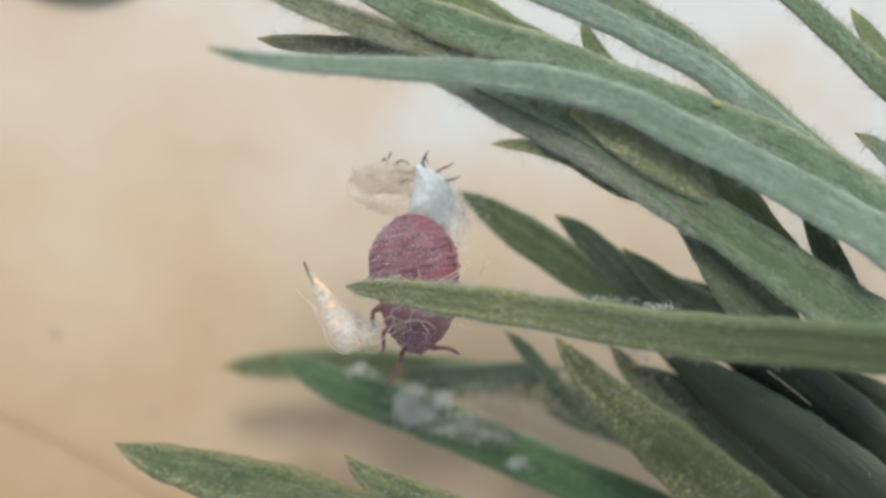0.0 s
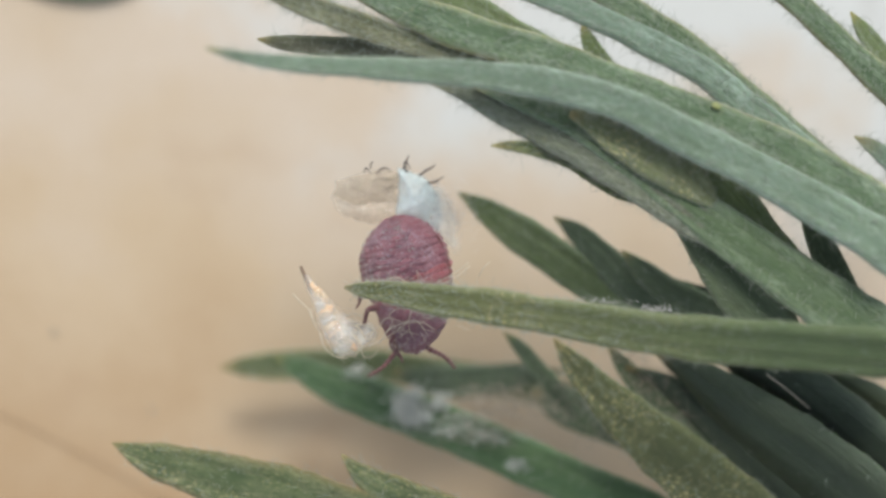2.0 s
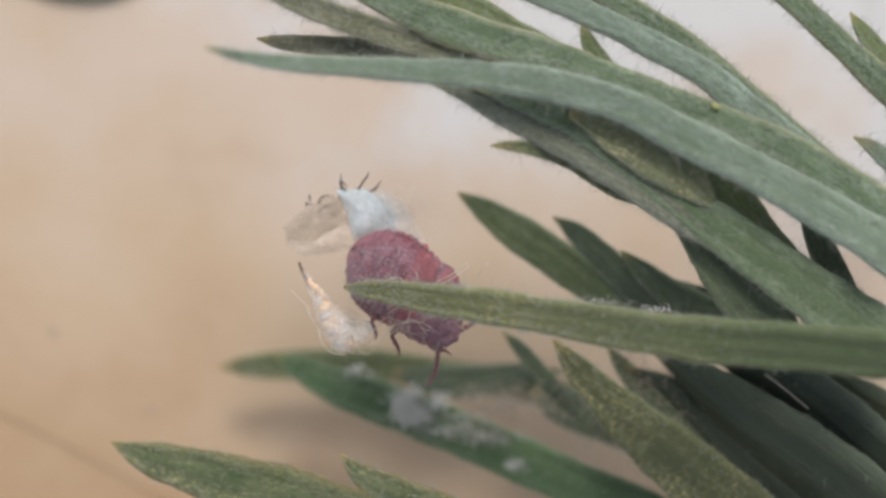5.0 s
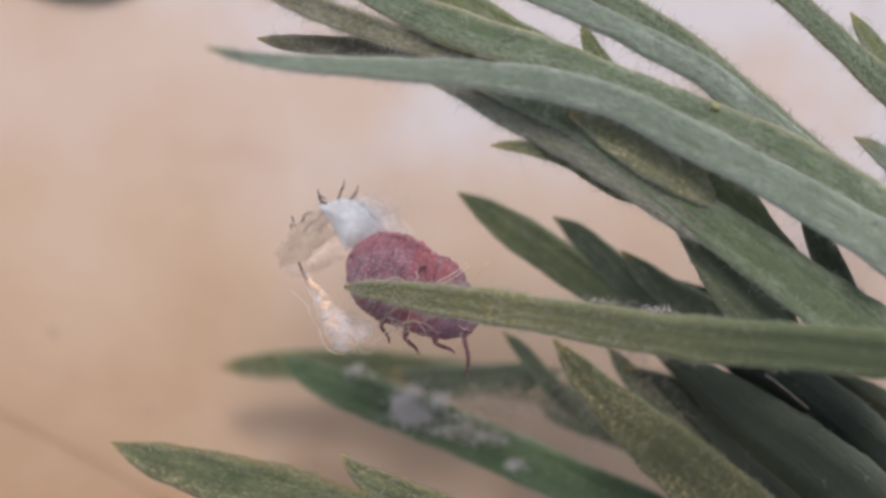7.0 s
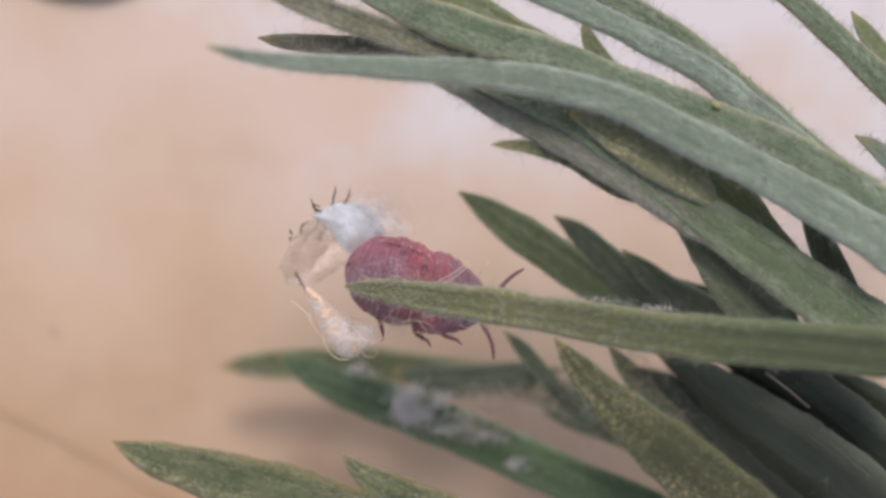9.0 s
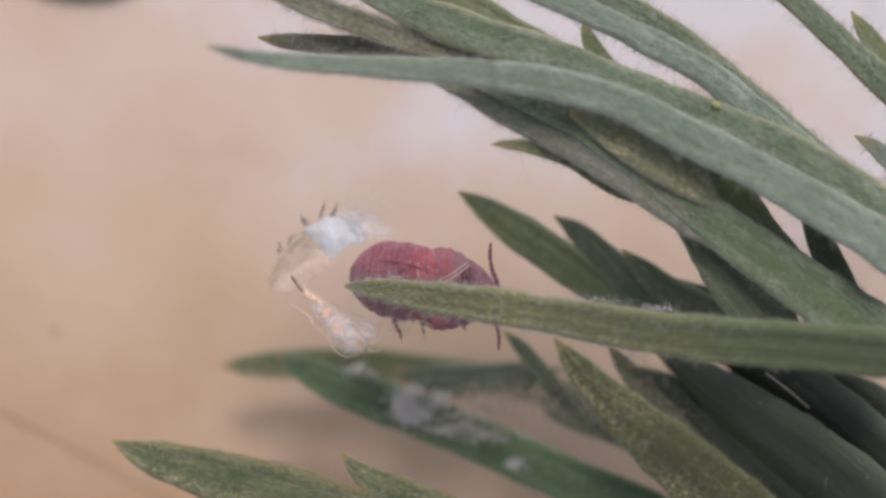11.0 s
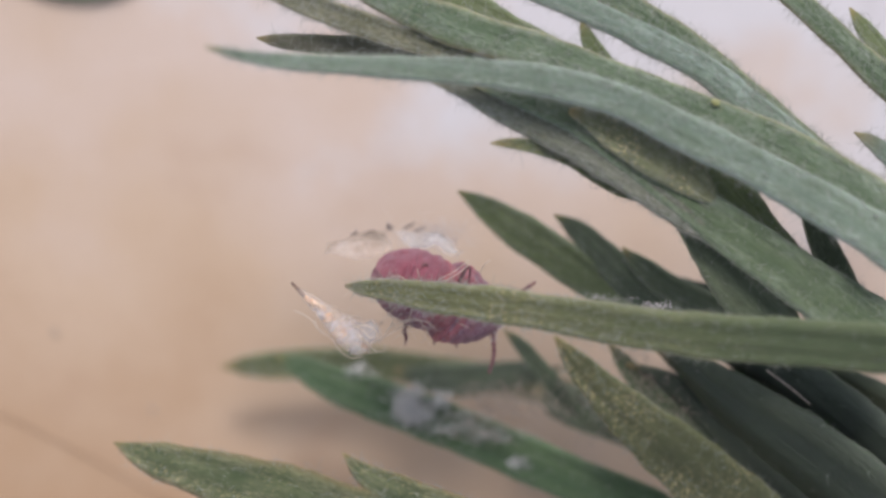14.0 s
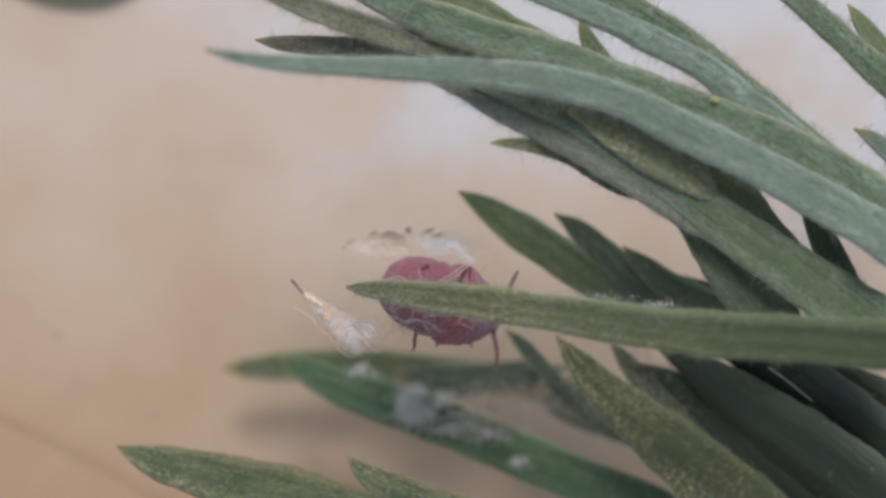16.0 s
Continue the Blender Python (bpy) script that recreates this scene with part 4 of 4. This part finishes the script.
def speck(x, y, a, b, turn):
    rings = []
    for k, (r, z) in enumerate(((0.6, 0.0), (1.0, 0.02), (0.8, 0.05), (0.3, 0.065))):
        rings.append([(r * a * math.cos(w) * (1 + 0.3 * noise.noise((w, x, y))) * MM, r * b * math.sin(w) * MM, z * MM) for w in np.linspace(0, 2 * math.pi, 10, endpoint=False)])
    v, f = loft(rings)
    ob = tagged(piece("dirt_speck", mesh_of("dirt_speck", v, f), DIRT), "tiny brown speck of dirt on the card", "speck", "specks on the card")
    ob.matrix_basis = pose(x * MM, y * MM, FLOOR * MM, 0, 0, turn)


for row in ((-8.3, -1.74, 0.12, 0.05, 100), (-6.22, -3.4, 0.1, 0.04, 120), (8.2, 4.6, 0.1, 0.04, 90), (7.4, 2.4, 0.09, 0.03, 80)):
    speck(*row)


def loose_leaf():
    """A leaf that lies on the card, apart from the sprig."""
    global HOME
    before = HOME
    HOME = np.array((-7.0, 5.3, FLOOR))
    ob = leaf("green", 0, [(-6.3, 5.72, FLOOR + 0.18, 0.05), (-6.8, 5.61, FLOOR + 0.18, 0.3), (-7.4, 5.54, FLOOR + 0.18, 0.44), (-8.4, 5.66, FLOOR + 0.18, 0.44), (-9.6, 6.1, FLOOR + 0.18, 0.2)], "")
    ob.name = "loose_leaf"
    ob.parent = None
    ob.location = HOME * MM
    tagged(ob, "loose green leaf lying on the card", "leaf")
    HOME = before


loose_leaf()


# ---- what moves ----
def motions():
    # abdomen centre and heading of the insect, its roll, the bend of its neck, and both antennae
    rows = [(0.0, -0.52, -0.33, -78, 22, -17, -19, 79), (0.5, -0.54, -0.32, -77, 22, -18, -28, 70), (1.0, -0.58, -0.32, -76, 22, -18, -44, 46), (1.5, -0.61, -0.31, -75, 20, -19, -62, 39),
            (2.0, -0.64, -0.32, -72, 18, -21, -44, 56), (2.5, -0.67, -0.34, -68, 16, -23, -34, 68), (3.0, -0.69, -0.38, -59, 16, -32, -38, 78), (3.5, -0.73, -0.44, -46, 16, -40, -40, 84),
            (4.1, -0.81, -0.49, -38, 18, -33, -44, 88), (5.2, -0.81, -0.5, -32, 20, -22, -50, 74), (6.4, -0.79, -0.51, -27, 22, -12, -52, 60),
            (8.0, -0.79, -0.53, -22, 26, -7, -47, 60), (9.1, -0.8, -0.56, -18, 36, 3, -56, 61), (10.2, -0.75, -0.57, -14, 50, 4, -64, 84),
            (11.4, -0.66, -0.57, -11, 66, 4, -73, 112), (12.0, -0.58, -0.65, -18, 74, 4, -78, 110), (12.5, -0.51, -0.69, -22, 80, 3, -83, 100), (13.2, -0.44, -0.71, -24, 84, 3, -78, 84),
            (14.0, -0.38, -0.72, -25, 88, 3, -73, 70), (14.5, -0.38, -0.77, -22, 90, 2, -80, 86), (16.0, -0.28, -0.84, -20, 94, 0, -65, 92)]

    def body(t, x, y, h):
        return pose(x * MM, y * MM, 0.8 * MM, 0, min(28.0, max(0.0, 6.2 * (t - 11.4))), h)

    walk(bug, [(t, body(t, x, y, h)) for t, x, y, h, *_ in rows])
    walk(abdomen, [(t, pose(0, 0, 0, r, 0, 0)) for t, x, y, h, r, *_ in rows])
    # the neck stretches out of the old skin, then draws in
    neck = [NECK + 0.17 * min(1.0, max(0.0, (r[0] - 4.1) / 4.5)) * min(1.0, max(0.0, (16.0 - r[0]) / 4.0)) for r in rows]
    walk(thorax, [(r[0], pose(n * MM, 0, 0, 0, 0, r[5])) for n, r in zip(neck, rows)])

    def late(t):
        return min(1.0, max(0.0, (t - 7.0) / 2.0))

    walk(antenna_a, [(t, pose(0.95 * MM, -0.2 * MM, 0.1 * MM, 0, 0, a)) for t, x, y, h, r, b, a, c in rows])
    walk(antenna_b, [(t, pose((0.92 + 0.12 * late(t)) * MM, (0.24 - 0.1 * late(t)) * MM, 0.1 * MM, 0, max(0.0, 46 - 5.5 * t), c)) for t, x, y, h, r, b, a, c in rows])
    sway = (0, 8, -6, 4, 12, -4, -14, -8, -3, 6, 10, 2, -8, -3, 5, 9, 2, -6)
    feet = ((0.15, -0.52, 0.1, -30, 0, 0.1), (0.55, -0.5, 0.1, -5, 0, 0.34), (0.95, -0.4, 0.1, 22, 0, 0.34), None, None, (0.9, 0.2, -0.2, 0, -40, 0))
    # two legs hold on to the leaf while the body turns under them
    holds = {3: (-0.40, -0.46, 5.0, 6.4), 4: (0.30, -0.52, 8.0, 9.6)}
    for k, ob in enumerate(legs):
        if k in holds:
            x0, y0, out, held = holds[k]
            keys = []
            for q, (t, x, y, h, *_) in enumerate(rows):
                f = min(1.0, max(0.0, (t - out) / (held - out)))
                p = body(t, x, y, h).inverted() @ Vector((x0 * MM, y0 * MM, 1.37 * MM)) / bug.scale[0]
                p = Vector((0.2 * MM, 0, -0.1 * MM)).lerp(p, f)
                keys.append((t, Matrix.Translation(p) @ pose(0, 0, 0, 0, 0, 0.6 * sway[(q + 3 * k) % len(sway)] - h - 8)))
            walk(ob, keys)
            continue
        x0, y0, z0, turn, lift, tuck = feet[k]
        drawn = [tuck * min(1.0, max(0.0, (r[0] - 8.0) / 3.0)) for r in rows]
        walk(ob, [(r[0], pose(x0 * MM, (y0 + drawn[q]) * MM, (z0 - 0.5 * drawn[q]) * MM, lift, 0, turn - 80 * drawn[q] + 1.4 * sway[(q + 3 * k) % len(sway)])) for q, r in enumerate(rows)])
    walk(shed, [(t, pose(x * MM, y * MM, z * MM, tilt, 0, h)) for t, x, y, z, h, tilt in (
        (0.0, -0.5, 0.56, 0.5, -23, 0), (1.0, -0.58, 0.53, 0.5, -20, 0), (2.0, -0.69, 0.48, 0.5, -16, 0), (3.0, -0.83, 0.39, 0.5, -10, 0), (4.1, -1.28, 0.3, 0.5, -1, 0), (5.2, -1.41, 0.18, 0.5, 9, 0), (6.4, -1.55, 0.09, 0.5, 18, 0), (8.0, -1.56, 0.02, 0.5, 24, 0), (9.1, -1.55, -0.01, 0.5, 30, 0),
        (10.2, -1.8, -0.07, 0.4, 32, -14),
        (11.4, -1.86, -0.12, 0.3, 28, -44), (12.0, -1.35, -0.1, 0.3, 20, -54), (12.5, -0.92, -0.06, 0.3, 12, -60), (14.0, -0.74, -0.06, 0.3, 2, -66), (14.5, -0.72, -0.08, 0.3, 0, -66), (16.0, -0.45, -0.1, 0.3, -4, -68))])
    # the white skin folds away under the body
    walk(skin_white, [(t, pose(0, 0, z * MM, tilt, 0, 0)) for t, z, tilt in ((0.0, 0, 0), (9.5, 0, 0), (11.4, 0, -6), (12.0, -0.05, -22), (12.6, -0.25, -52), (16.0, -0.3, -60))])
    walk(husk, [(t, pose(x * MM, y * MM, 1.1 * MM, roll, 0, h)) for t, x, y, h, roll in (
        (0.0, -2.4, -0.22, -60, 0), (1.5, -2.44, -0.26, -60, 0), (3.5, -2.42, -0.32, -60, 4), (4.1, -2.44, -0.22, -60, 8), (6.4, -2.46, -0.22, -59, 14),
        (8.0, -2.46, -0.22, -59, 18), (9.1, -2.54, -0.42, -53, 24), (11.4, -2.6, -0.5, -45, 30), (12.5, -2.6, -0.58, -42, 34), (14.0, -2.6, -0.58, -42, 36), (16.0, -2.62, -0.5, -44, 36))])


motions()
